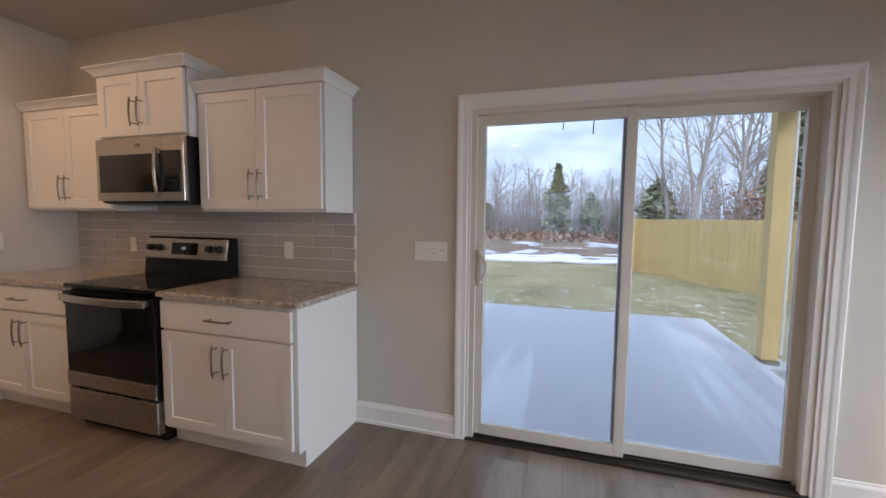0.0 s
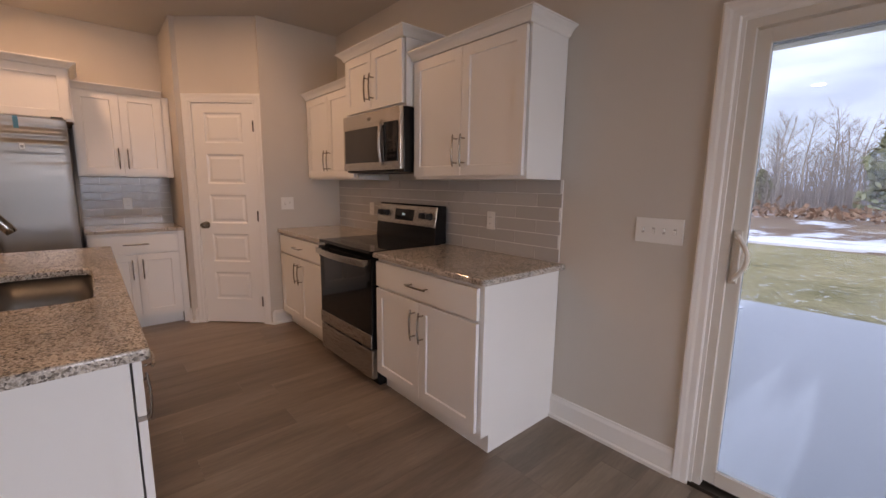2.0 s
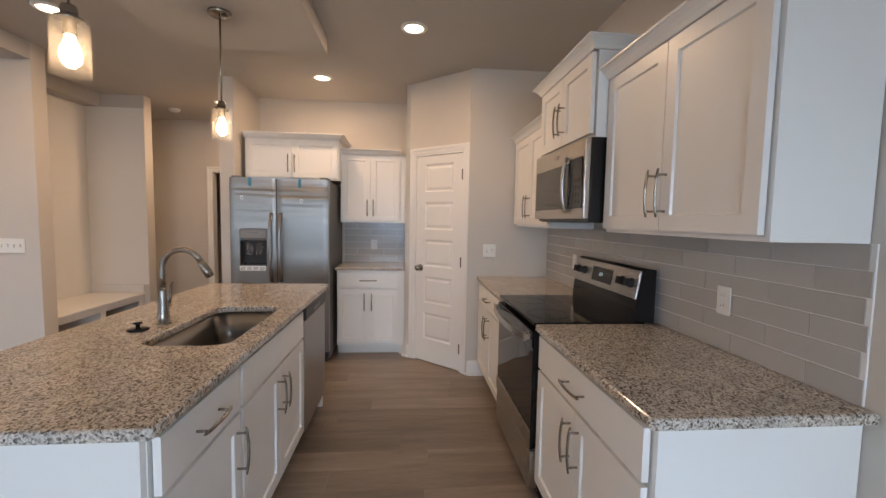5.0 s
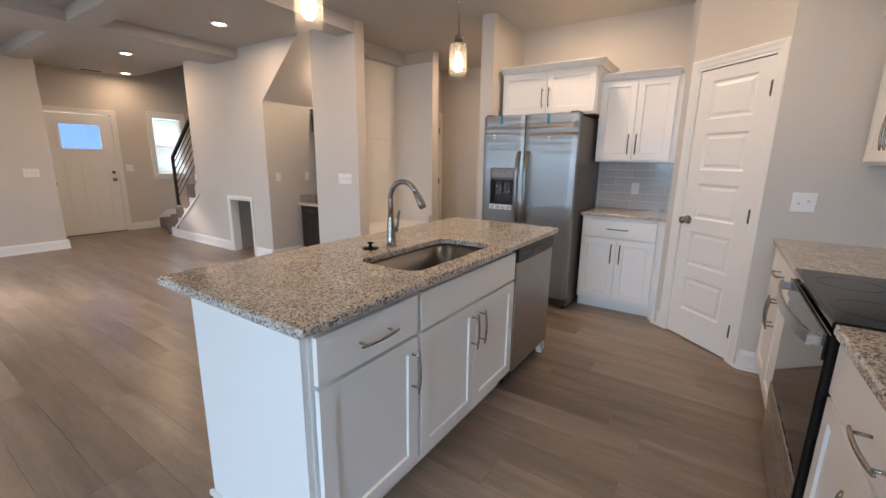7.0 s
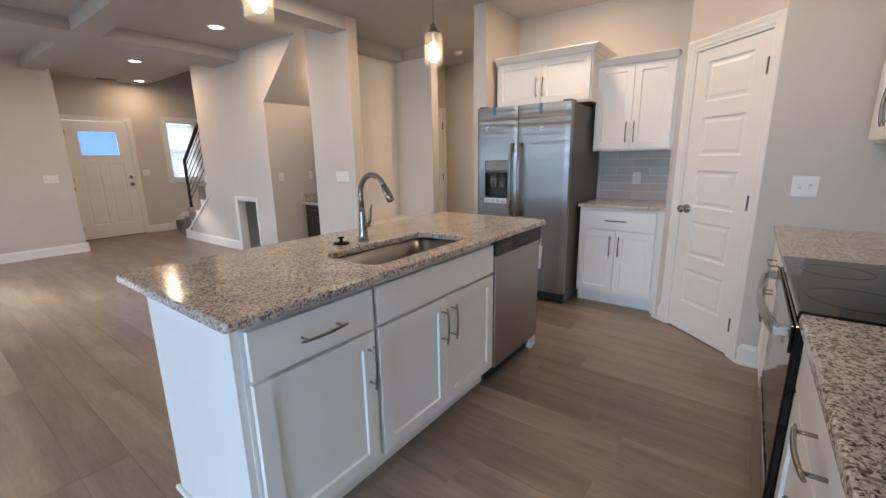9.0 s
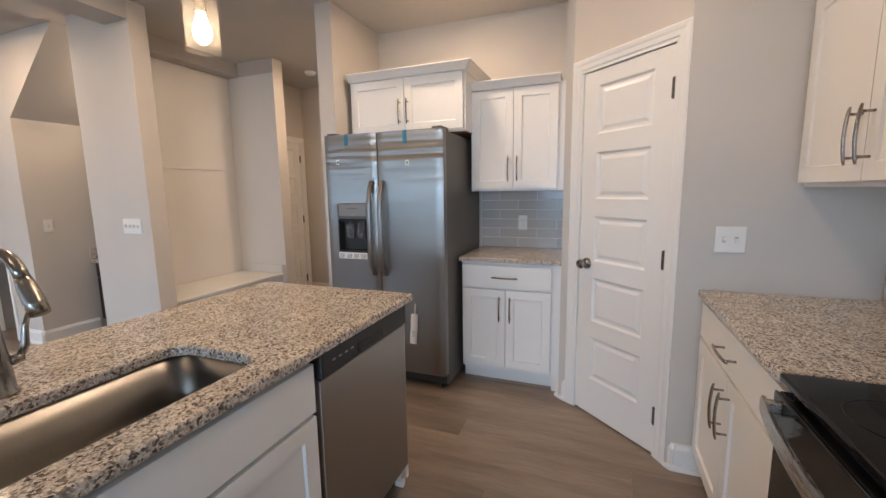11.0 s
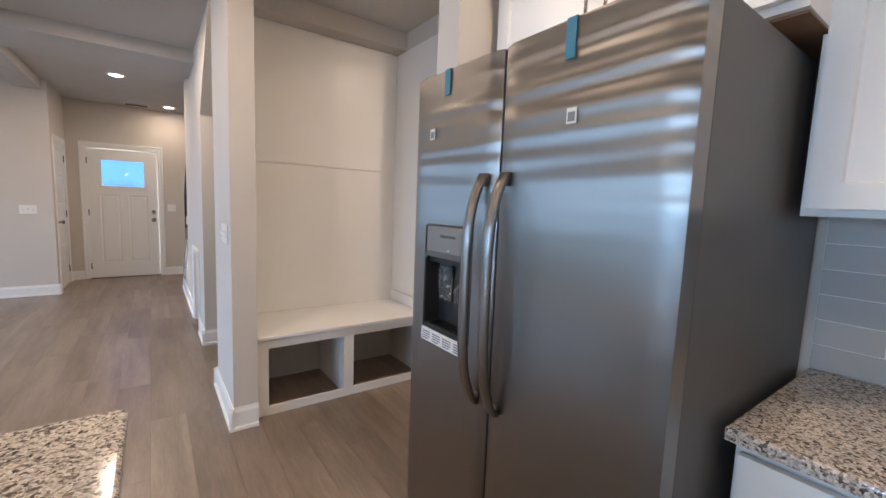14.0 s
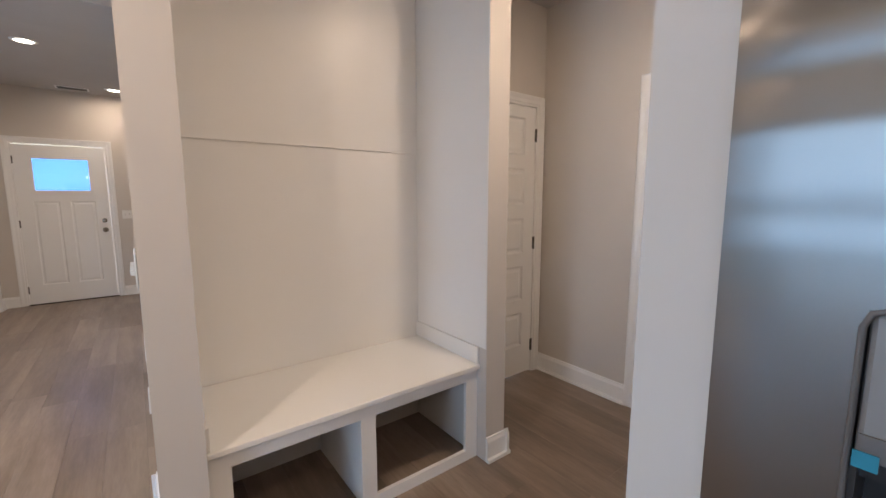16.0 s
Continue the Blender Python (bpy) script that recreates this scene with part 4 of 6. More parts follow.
solid("worktop", rounded_slab(rounded_rect(-2.152, -1.195, 1.852, YB - 0.003, (0.005, 0.02, 0, 0)), 0.885, 0.915), GRANITE, CT + " beside the range", "worktop")
solid("worktop", rounded_slab(rounded_rect(XB + 0.003, -2.924, 1.852, YB - 0.003, (0.0, 0.005, 0, 0)), 0.885, 0.915), GRANITE, CT + " by the pantry wall", "worktop")


def kitchen_range():
    x0, w = -2.919, 0.762
    ob = thing("electric_range", pose(x0, 1.86, 0), "freestanding stainless electric range with black glass top", "range")
    part("body", boxes((0.002, w - 0.002, 0.03, 0.60, 0.03, 0.895), bevel=0.003), BLACK, ob, "black enamel side panels")
    part("cooktop", boxes((0.0, w, -0.012, 0.56, 0.896, 0.918), bevel=0.006), BLACK_GLASS, ob, "black ceramic glass cooktop")
    d = part("oven_door", boxes((0.004, w - 0.004, -0.012, 0.028, 0.275, 0.872), bevel=0.006), BLACK_GLASS, ob, "black glass oven door")
    part("door_rail", boxes((0.004, w - 0.004, -0.020, -0.0125, 0.790, 0.872), bevel=0.003), BLACK_GLASS, d, "black glass top rail of the oven door")
    part("lower_rail", boxes((0.004, w - 0.004, -0.018, -0.0125, 0.275, 0.365), bevel=0.003), RANGE_STEEL, d, "stainless lower rail of the oven door")
    hb = bmesh.new()
    for s in (0.045, w - 0.045):
        box(hb, s - 0.014, s + 0.014, -0.054, -0.018, 0.826, 0.858, 0.004)
    n = 16
    prev = None
    for k in range(n + 1):
        q = k / n * 2 - 1
        x, y = w / 2 + q * (w / 2 - 0.03), -0.050 - 0.034 * (1 - q * q)
        ring = [hb.verts.new((x, y + dy, z)) for dy, z in ((0.006, 0.822), (-0.003, 0.820), (-0.006, 0.826), (-0.006, 0.858), (-0.003, 0.864), (0.006, 0.862))]
        if prev:
            for i in range(6):
                hb.faces.new((prev[i], prev[(i + 1) % 6], ring[(i + 1) % 6], ring[i]))
        else:
            hb.faces.new(ring[::-1])
        prev = ring
    hb.faces.new(prev)
    part("handle", hb, RANGE_STEEL, d, "broad bowed stainless strap handle", False)
    part("storage_drawer", boxes((0.004, w - 0.004, -0.014, 0.028, 0.062, 0.258), bevel=0.005), RANGE_STEEL, ob, "stainless storage drawer front")
    part("plinth", boxes((0.02, w - 0.02, 0.05, 0.58, 0.0, 0.029)), BLACK, ob)
    bg = prism(bmesh.new(), [(0.50, 0.918), (0.605, 0.918), (0.605, 1.185), (0.555, 1.190), (0.535, 1.175), (0.505, 0.99)], "x", 0.0, w)
    part("backguard", bg, BLACK, ob, "black backguard")
    tilt = math.atan2(0.03, 0.185)
    pm = Matrix.Translation((0, 0.5085, 1.035)) @ Matrix.Rotation(-tilt, 4, "X")
    pn = part("control_panel", boxes((0.004, w - 0.004, -0.007, 0.003, 0.0, 0.145), bevel=0.003), RANGE_STEEL, ob, "stainless control panel")
    pn.matrix_basis = pm
    part("display_window", boxes((0.26, 0.50, -0.0095, -0.0075, 0.030, 0.115)), BLACK_GLASS, pn)
    part("clock_digits", boxes((0.355, 0.362, -0.0105, -0.0098, 0.065, 0.085), (0.370, 0.376, -0.0105, -0.0098, 0.065, 0.085), (0.384, 0.390, -0.0105, -0.0098, 0.065, 0.085)), DISPLAY, pn)
    for k in (0.065, 0.150, w - 0.150, w - 0.065):
        kb = lathe(bmesh.new(), [(0.026, 0.0), (0.026, 0.006), (0.021, 0.012), (0.019, 0.030), (0.0, 0.032)], 18, axis="y")
        for v in kb.verts:
            v.co.y = -v.co.y - 0.0075
            v.co += Vector((k, 0, 0.075))
        box(kb, k - 0.004, k + 0.004, -0.047, -0.038, 0.055, 0.095, 0.001)
        part("knob", kb, DARK_PLASTIC, pn, "black control knob")
    return ob


kitchen_range()


def burner_marks():
    ob = bpy.data.objects["electric_range"]
    for cx, cy, r in ((0.20, 0.13, 0.10), (0.56, 0.13, 0.115), (0.20, 0.40, 0.08), (0.56, 0.40, 0.075)):
        bm = bmesh.new()
        n = 40
        a = [bm.verts.new((cx + r * math.cos(t), cy + r * math.sin(t), 0.9186)) for t in (2 * math.pi * k / n for k in range(n))]
        b = [bm.verts.new((cx + (r - 0.004) * math.cos(t), cy + (r - 0.004) * math.sin(t), 0.9186)) for t in (2 * math.pi * k / n for k in range(n))]
        for i in range(n):
            bm.faces.new((a[i], a[(i + 1) % n], b[(i + 1) % n], b[i]))
        part("burner_ring", bm, BLACK, ob)


burner_marks()


def microwave():
    w, h = 0.758, 0.408
    ob = thing("microwave", pose(-2.924, 2.075, 1.422), "over-the-range stainless microwave with a dark window", "microwave")
    part("body", boxes((0, w, 0.03, 0.42, 0, h), bevel=0.003), BLACK, ob, "black metal case")
    f = part("front", boxes((0, w, 0.0, 0.029, 0.012, h), bevel=0.005), RANGE_STEEL, ob, "stainless front")
    part("window", boxes((0.035, 0.570, -0.006, -0.0005, 0.065, 0.305), bevel=0.002), MW_WINDOW, f, "dark tinted door window")
    part("control_panel", boxes((0.575, 0.735, -0.006, -0.0005, 0.065, 0.320), bevel=0.002), BLACK_GLASS, f, "black touch control panel")
    for i in range(3):
        for j in range(4):
            part("key", boxes((0.60 + 0.042 * i, 0.630 + 0.042 * i, -0.0075, -0.0065, 0.09 + 0.035 * j, 0.11 + 0.035 * j)), BLACK, f)
    hb = bmesh.new()
    tube(hb, [(0.555, -0.010 - 0.022 * math.sin(math.pi * k / 12) ** 0.6, 0.045 + 0.290 * k / 12) for k in range(13)], 0.011, 10)
    part("handle", hb, RANGE_STEEL, f, "curved stainless handle", True)
    part("badge", boxes((0.36, 0.40, -0.003, -0.0005, 0.350, 0.372)), NICKEL, f)
    part("vent_grille", boxes((0.02, w - 0.02, 0.04, 0.30, -0.006, -0.0005)), DARK_PLASTIC, ob)
    return ob


microwave()

# ---- refrigerator wall ----
FXW = pose(-4.452, 0.505, 0, 0, 0, 90)
base_cabinet(FXW, 0.640, "narrow white shaker base cabinet beside the refrigerator", depth=0.59)
solid("filler_strip", boxes((-4.462, -4.445, 1.1455, 1.195, 0.0, 0.884)), CAB, "white cabinet filler strip at the pantry wall", "panel")
solid("worktop", rounded_slab(rounded_rect(XW + 0.003, -4.415, 0.490, 1.197, (0, 0.008, 0.005, 0)), 0.885, 0.915), GRANITE, CT + " beside the refrigerator", "worktop")
wall_cabinet(pose(-4.712, 0.500, 1.372, 0, 0, 90), 0.640, 0.735, 0.330, "white shaker wall cabinet over the small counter", cl=False, cr=False)
solid("filler_strip", boxes((-4.722, -4.705, 1.141, 1.195, 1.372, 2.107)), CAB, "white cabinet filler strip under the crown", "panel")
wall_cabinet(pose(-4.532, -0.415, 1.800, 0, 0, 90), 0.930, 0.415, 0.513, "wide white shaker cabinet above the refrigerator", cl=False)
part("underside", boxes((0.004, 0.926, 0.02, 0.510, -0.006, -0.0005)), RAW_WOOD, bpy.data.objects["wall_cabinet.004"], "bare wood underside")


def refrigerator():
    """Local frame: front to -y, x to the right; stands at its lower left front corner."""
    w, h = 0.905, 1.775
    ob = thing("refrigerator", pose(-4.240, -0.430, 0, 0, 0, 90), "stainless side-by-side refrigerator with ice dispenser and tape", "refrigerator")
    part("case", boxes((0.004, w - 0.004, 0.006, 0.78, 0.03, h - 0.012), bevel=0.004), GREY_SIDE, ob, "dark grey textured case")
    part("base_grille", boxes((0.02, w - 0.02, 0.004, 0.05, 0.028, 0.105)), DARK_PLASTIC, ob)
    for x in (0.05, w - 0.05):
        part("foot", lathe(bmesh.new(), [(0.02, 0.0), (0.02, 0.01), (0.012, 0.012), (0.012, 0.03)], 12, (x, 0.03, 0)), DARK_PLASTIC, ob)
    split = 0.424

    def door(name, a, b, hole=None):
        """A door whose front bows out a little across its width."""
        bm = bmesh.new()
        nx, z0, z1, t = 16, 0.115, h, 0.066
        xs = [a + (b - a) * k / nx for k in range(nx + 1)]
        zs = [z0, z1] if not hole else [z0, hole[2], hole[3], z1]
        if hole:
            xs = sorted(set(xs + [hole[0], hole[1]]))
        def fy(x):
            s = min(x - a, b - x)
            edge = 0.012 * (1 - min(1, s / 0.014)) ** 2
            return -t + edge - 0.0015 * math.sin(math.pi * (x - a) / (b - a))
        g = {}
        def v(i, k):
            if (i, k) not in g:
                g[i, k] = bm.verts.new((xs[i], fy(xs[i]), zs[k]))
            return g[i, k]
        for i in range(len(xs) - 1):
            for k in range(len(zs) - 1):
                if hole and hole[0] - 1e-6 <= xs[i] < hole[1] - 1e-6 and k == 1:
                    continue
                bm.faces.new((v(i, k), v(i + 1, k), v(i + 1, k + 1), v(i, k + 1)))
        for k in (0, len(zs) - 1):
            back = [bm.verts.new((xs[i], 0.0, zs[k])) for i in (0, len(xs) - 1)]
            bm.faces.new([bm.verts.new(v(i, k).co) for i in range(len(xs))] + back[::-1])
        for i in (0, len(xs) - 1):
            back = [bm.verts.new((xs[i], 0.0, zs[k])) for k in (0, len(zs) - 1)]
            bm.faces.new([bm.verts.new(v(i, k).co) for k in range(len(zs))] + back[::-1])
        return part(name, bm, STEEL, ob, "brushed stainless door", True)

    hole = (0.095, 0.335, 0.955, 1.300)
    left = door("freezer_door", 0.002, split - 0.004, hole)
    right = door("refrigerator_door", split + 0.004, w - 0.002)
    for d in (left, right):
        me = d.data
        for p in me.polygons:
            p.use_smooth = abs(p.normal.y) > 0.55
    x0, x1, z0, z1 = hole
    # dark strip put in the open gap between the doors as its shade
    part("door_gap_shade", boxes((split - 0.0035, split + 0.0035, -0.05, -0.001, 0.12, h - 0.004)), GAP_SHADE, ob)
    for dx, d, nm in ((split - 0.042, left, "left"), (split + 0.042, right, "right")):
        hb = bmesh.new()
        n = 16
        za, zb = 0.80, 1.455
        prev = None
        for k in range(n + 1):
            s = k / n * 2 - 1
            y = -0.076 - 0.052 * (1 - s ** 4)
            z = za + (zb - za) * k / n
            ww, tt = 0.0175, 0.009
            ring = [hb.verts.new((dx + cx * ww, y + cy * tt, z)) for cx, cy in ((-1, 0.6), (-0.8, -0.6), (0, -1), (0.8, -0.6), (1, 0.6), (0, 1))]
            if prev:
                for i in range(6):
                    hb.faces.new((prev[i], prev[(i + 1) % 6], ring[(i + 1) % 6], ring[i]))
            else:
                hb.faces.new(ring[::-1])
            prev = ring
        hb.faces.new(prev)
        for z in (za + 0.018, zb - 0.018):
            box(hb, dx - 0.010, dx + 0.010, -0.085, -0.060, z - 0.016, z + 0.016)
        part("handle", hb, STEEL, d, "arched stainless door handle", True)
    # dispenser
    disp = part("dispenser", boxes((x0 + 0.001, x1 - 0.001, -0.0665, -0.052, 1.195, z1 - 0.001), bevel=0.004), PANEL_METAL, left, "metal dispenser control panel")
    dk = bmesh.new()
    rim = [(x0 - 0.002, 0.956), (x0 - 0.002, z1 - 0.012), (x0 + 0.002, z1 - 0.002), (x0 + 0.012, z1 + 0.002), (x1 - 0.012, z1 + 0.002), (x1 - 0.002, z1 - 0.002), (x1 + 0.002, z1 - 0.012), (x1 + 0.002, 0.956)]
    tube(dk, [(x, -0.0675, z) for x, z in rim], 0.0022, 8)
    part("dispenser_rim", dk, GREY_SIDE, left, "thin rounded rim round the dispenser", True)
    part("panel_lip", boxes((x0 + 0.002, x1 - 0.002, -0.0685, -0.0666, 1.196, 1.214), bevel=0.0008), GREY_SIDE, left, "darker lower lip of the panel")
    part("indicator", boxes((x0 + 0.118, x0 + 0.130, -0.0674, -0.0666, 1.2215, 1.2235)), PAPER, left)
    part("panel_marks", boxes((x0 + 0.075, x0 + 0.095, -0.0674, -0.0666, 1.2165, 1.2195), (x0 + 0.112, x0 + 0.136, -0.0674, -0.0666, 1.2155, 1.2185)), PRINT, left)
    part("tape_scrap", boxes((x0 + 0.001, x0 + 0.014, -0.0702, -0.0690, 1.190, 1.202)), TAPE, left, "torn scrap of blue tape")
    cav = bmesh.new()
    box(cav, x0, x0 + 0.004, -0.066, -0.004, z0, 1.194)
    box(cav, x1 - 0.004, x1, -0.066, -0.004, z0, 1.194)
    box(cav, x0 + 0.004, x1 - 0.004, -0.008, -0.004, z0, 1.194)
    box(cav, x0 + 0.004, x1 - 0.004, -0.066, -0.008, z0, z0 + 0.012)
    box(cav, x0 + 0.004, x1 - 0.004, -0.052, -0.008, 1.176, 1.194)
    part("dispenser_recess", cav, DARK_PLASTIC, left, "dark dispenser recess")
    part("drip_tray", boxes((x0 + 0.02, x1 - 0.02, -0.060, -0.014, z0 + 0.0125, z0 + 0.016), bevel=0.001), BLACK, left)
    rnd = random.Random(4)
    for cx in (x0 + 0.075, x0 + 0.165):
        pb = bmesh.new()
        bmesh.ops.create_icosphere(pb, subdivisions=3, radius=1.0)
        for vv in pb.verts:
            k = noise.noise(vv.co * 3.1 + Vector((cx * 50, 0, 0)))
            q = Vector((max(-0.8, min(0.8, vv.co.x * 1.3)), vv.co.y, max(-0.85, min(0.85, vv.co.z * 1.25))))
            vv.co = Vector((cx + q.x * (0.036 + 0.008 * k), -0.036 + q.y * (0.012 + 0.014 * k), 1.112 + q.z * (0.062 + 0.008 * k)))
        part("wrapped_paddle", pb, PLASTIC_BAG, left, "dispenser paddle still in clear plastic")
        part("paddle", boxes((cx - 0.018, cx + 0.018, -0.030, -0.020, 1.05, 1.176), bevel=0.004), DARK_PLASTIC, left)
    lab = part("paper_label", boxes((x0 - 0.004, x1 - 0.01, -0.0725, -0.0715, 0.908, 0.953)), PAPER, left, "white instruction label")
    bars = [(x0 + 0.004 + 0.058 * i, x0 + 0.004 + 0.058 * i + (0.044 if j else 0.036), -0.0732, -0.0727, 0.914 + 0.008 * j, 0.918 + 0.008 * j) for i in range(4) for j in range(4)]
    part("label_print", boxes(*bars), PRINT, left)
    part("dispenser_lettering", boxes(*[(x0 + 0.080 + 0.009 * k, x0 + 0.086 + 0.009 * k, -0.0678, -0.0668, 1.262, 1.270) for k in range(9)]), GREY_SIDE, left)
    for d, tx, ln in ((left, 0.19, 0.075), (right, 0.64, 0.085)):
        part("tape_strip", boxes((tx - 0.013, tx + 0.013, -0.0722, -0.0708, h - ln, h + 0.001), (tx - 0.013, tx + 0.013, -0.0715, -0.03, h + 0.0005, h + 0.0016)), TAPE, d, "strip of blue packing tape")
    for d, tx, z in ((left, 0.118, 1.590), (right, 0.655, 1.568)):
        part("sticker", boxes((tx - 0.013, tx + 0.013, -0.0722, -0.0708, z - 0.017, z + 0.017)), PAPER, d, "small square sticker")
        part("sticker_print", boxes((tx - 0.009, tx + 0.009, -0.0730, -0.0724, z - 0.012, z + 0.008)), PRINT, d)
    for x in (0.05, w - 0.05):
        part("hinge_cover", boxes((x - 0.035, x + 0.035, -0.045, 0.09, h - 0.011, h + 0.018), bevel=0.006), GREY_SIDE, ob)
    return ob


refrigerator()


def rolled_manual():
    bm = bmesh.new()
    n, rows = 14, 9
    ring0 = None
    rnd = random.Random(2)
    for k in range(rows):
        z = 0.21 * k / (rows - 1)
        ring = []
        for i in range(n):
            a = 2 * math.pi * i / n
            r = 0.026 * (1 + 0.12 * noise.noise((math.cos(a), math.sin(a), z * 14)))
            ring.append(bm.verts.new((r * math.cos(a), r * 0.42 * math.sin(a), z)))
        if ring0:
            for i in range(n):
                bm.faces.new((ring0[i], ring0[(i + 1) % n], ring[(i + 1) % n], ring[i]))
        ring0 = ring
    ob = thing("rolled_manual", pose(-4.160, 0.240, 0.335, 0, 4, 90), "rolled paper manual taped to the refrigerator door", "paper")
    part("roll", bm, PAPER, ob, "", True)
    part("hanging_strip", boxes((-0.004, 0.004, 0.004, 0.0055, 0.2, 0.285)), PAPER, ob)
    part("print_lines", boxes(*[(-0.004, 0.010, -0.0122, -0.0116, 0.055 + 0.012 * k, 0.060 + 0.012 * k) for k in range(4)]), PRINT, ob)


rolled_manual()

# ---- island ----
IY = 0.585                                     # face of the island cabinets
base_cabinet(pose(-1.268, IY, 0, 0, 0, 180), 0.505, "white shaker island cabinet with one drawer and one door", doors=1, depth=0.60)
base_cabinet(pose(-1.7755, IY, 0, 0, 0, 180), 0.914, "white shaker island sink cabinet with two doors", drawer=False, depth=0.60).name = "sink_cabinet"


def island_panels():
    ob = thing("island_panel", pose(0, 0, 0), "white painted end and back panels of the island", "panel")
    part("end_panel", boxes((-1.2675, -1.250, -0.055, IY - 0.002, 0.0, 0.884)), CAB, ob)
    part("corner_post", boxes((-1.2498, -1.244, 0.530, IY - 0.002, 0.0, 0.884)), CAB, ob)
    part("shoe_moulding", boxes((-1.2495, -1.233, -0.070, 0.529, 0.0, 0.022), bevel=0.004), CAB, ob)
    part("back_panel", boxes((-3.34, -1.268, -0.055, -0.040, 0.0, 0.884)), CAB, ob)
    part("far_end_panel", boxes((-3.345, -3.325, -0.0395, IY + 0.002, 0.0, 0.884)), CAB, ob)


island_panels()
island_top = rounded_slab(rounded_rect(-3.370, -1.214, -0.242, 0.628, (0.018,) * 4), 0.885, 0.915, rounded_rect(-2.565, -1.860, 0.185, 0.525, (0.07,) * 4))
solid("worktop", island_top, GRANITE, "large polished speckled granite island worktop with sink cutout", "worktop")


def sink():
    ob = thing("sink", pose(-2.2125, 0.355, 0.70), "undermount stainless single bowl sink in the island", "sink")
    bm = bmesh.new()
    prof = [(0.0, 0.1845), (0.0, 0.045), (0.012, 0.015), (0.04, 0.0)]
    rings = []
    for inset, z in prof:
        pts = rounded_rect(-0.358 + inset, 0.358 - inset, -0.176 + inset, 0.176 - inset, (0.075 - inset * 0.6,) * 4, 8)
        rings.append([bm.verts.new((x, y, z)) for x, y in pts])
    for a, b in zip(rings, rings[1:]):
        n = len(a)
        for i in range(n):
            bm.faces.new((a[i], a[(i + 1) % n], b[(i + 1) % n], b[i]))
    bm.faces.new(rings[-1])
    bowl = part("bowl", bm, SINK_STEEL, ob, "", True)
    mod = bowl.modifiers.new("thickness", "SOLIDIFY")
    mod.thickness, mod.offset = 0.002, 1
    part("drain", lathe(bmesh.new(), [(0.045, 0.001), (0.045, 0.004), (0.034, 0.004), (0.030, 0.0015), (0.0, 0.0012)], 24, (0.0, 0.0, 0)), NICKEL, ob)


sink()


def faucet():
    ob = thing("faucet", pose(-2.190, 0.105, 0.915), "brushed nickel gooseneck pull-down kitchen faucet", "faucet")
    part("base", lathe(bmesh.new(), [(0.030, 0), (0.030, 0.006), (0.026, 0.010), (0.024, 0.05), (0.021, 0.10), (0.016, 0.15), (0.0145, 0.17)], 20), NICKEL, ob, "", True)
    pts = [(0, 0, 0.165), (0, 0, 0.22), (0, 0, 0.255)]
    R = 0.088
    for k in range(1, 13):
        a = math.pi * k / 12 * 0.86
        pts.append((0, R - R * math.cos(a), 0.255 + R * math.sin(a)))
    part("spout", tube(bmesh.new(), pts, 0.0135, 14), NICKEL, ob, "", True)
    p, q = Vector(pts[-2]), Vector(pts[-1])
    d = (q - p).normalized()
    part("spray_head", tube(bmesh.new(), [q, q + d * 0.02, q + d * 0.06, q + d * 0.085], [0.0145, 0.0175, 0.0195, 0.018], 14), NICKEL, ob, "", True)
    lv = bmesh.new()
    tube(lv, [(-0.018, 0, 0.075), (-0.045, 0, 0.080)], 0.013, 12)
    tube(lv, [(-0.040, 0, 0.08), (-0.052, 0.002, 0.105), (-0.056, 0.004, 0.15), (-0.066, 0.006, 0.185)], [0.008, 0.009, 0.007, 0.005], 10)
    part("lever", lv, NICKEL, ob, "", True)


faucet()
st = thing("sink_stopper", pose(-2.075, 0.065, 0.915), "black sink stopper lying on the worktop", "stopper")
part("disc", lathe(bmesh.new(), [(0.040, 0), (0.042, 0.004), (0.036, 0.009), (0.012, 0.012)], 22), BLACK, st, "", True)
part("stem", lathe(bmesh.new(), [(0.009, 0.010), (0.008, 0.026), (0.017, 0.029), (0.017, 0.035), (0.0, 0.037)], 16), BLACK, st, "", True)


def dishwasher():
    w = 0.600
    ob = thing("dishwasher", pose(-2.700, IY + 0.022, 0, 0, 0, 180), "stainless dishwasher with a black control strip", "dishwasher")
    part("tub", boxes((0.006, w - 0.006, 0.045, 0.60, 0.06, 0.875)), DARK_PLASTIC, ob)
    part("door", boxes((0.003, w - 0.003, -0.006, 0.040, 0.105, 0.790), bevel=0.005), DISH_STEEL, ob, "stainless door panel")
    c = part("control_strip", boxes((0.003, w - 0.003, -0.014, 0.040, 0.795, 0.880), bevel=0.006), DARK_PLASTIC, ob, "dark control strip with pocket handle")
    part("pocket", boxes((w / 2 - 0.09, w / 2 + 0.09, -0.0155, -0.0142, 0.812, 0.842), bevel=0.0005), BLACK, c)
    for k in range(4):
        part("button", boxes((0.06 + 0.035 * k, 0.075 + 0.035 * k, -0.0152, -0.0142, 0.838, 0.844)), PRINT, c)
    part("kick_plate", boxes((0.006, w - 0.006, 0.055, 0.065, 0.004, 0.10)), DARK_PLASTIC, ob)
    part("leg", boxes((w - 0.04, w - 0.012, 0.01, 0.05, 0.0, 0.03), (w - 0.034, w - 0.018, 0.02, 0.04, 0.03, 0.10)), TRIM, ob, "white levelling foot")


dishwasher()

# ---- lamps that the place has, and one can added in the hall ----


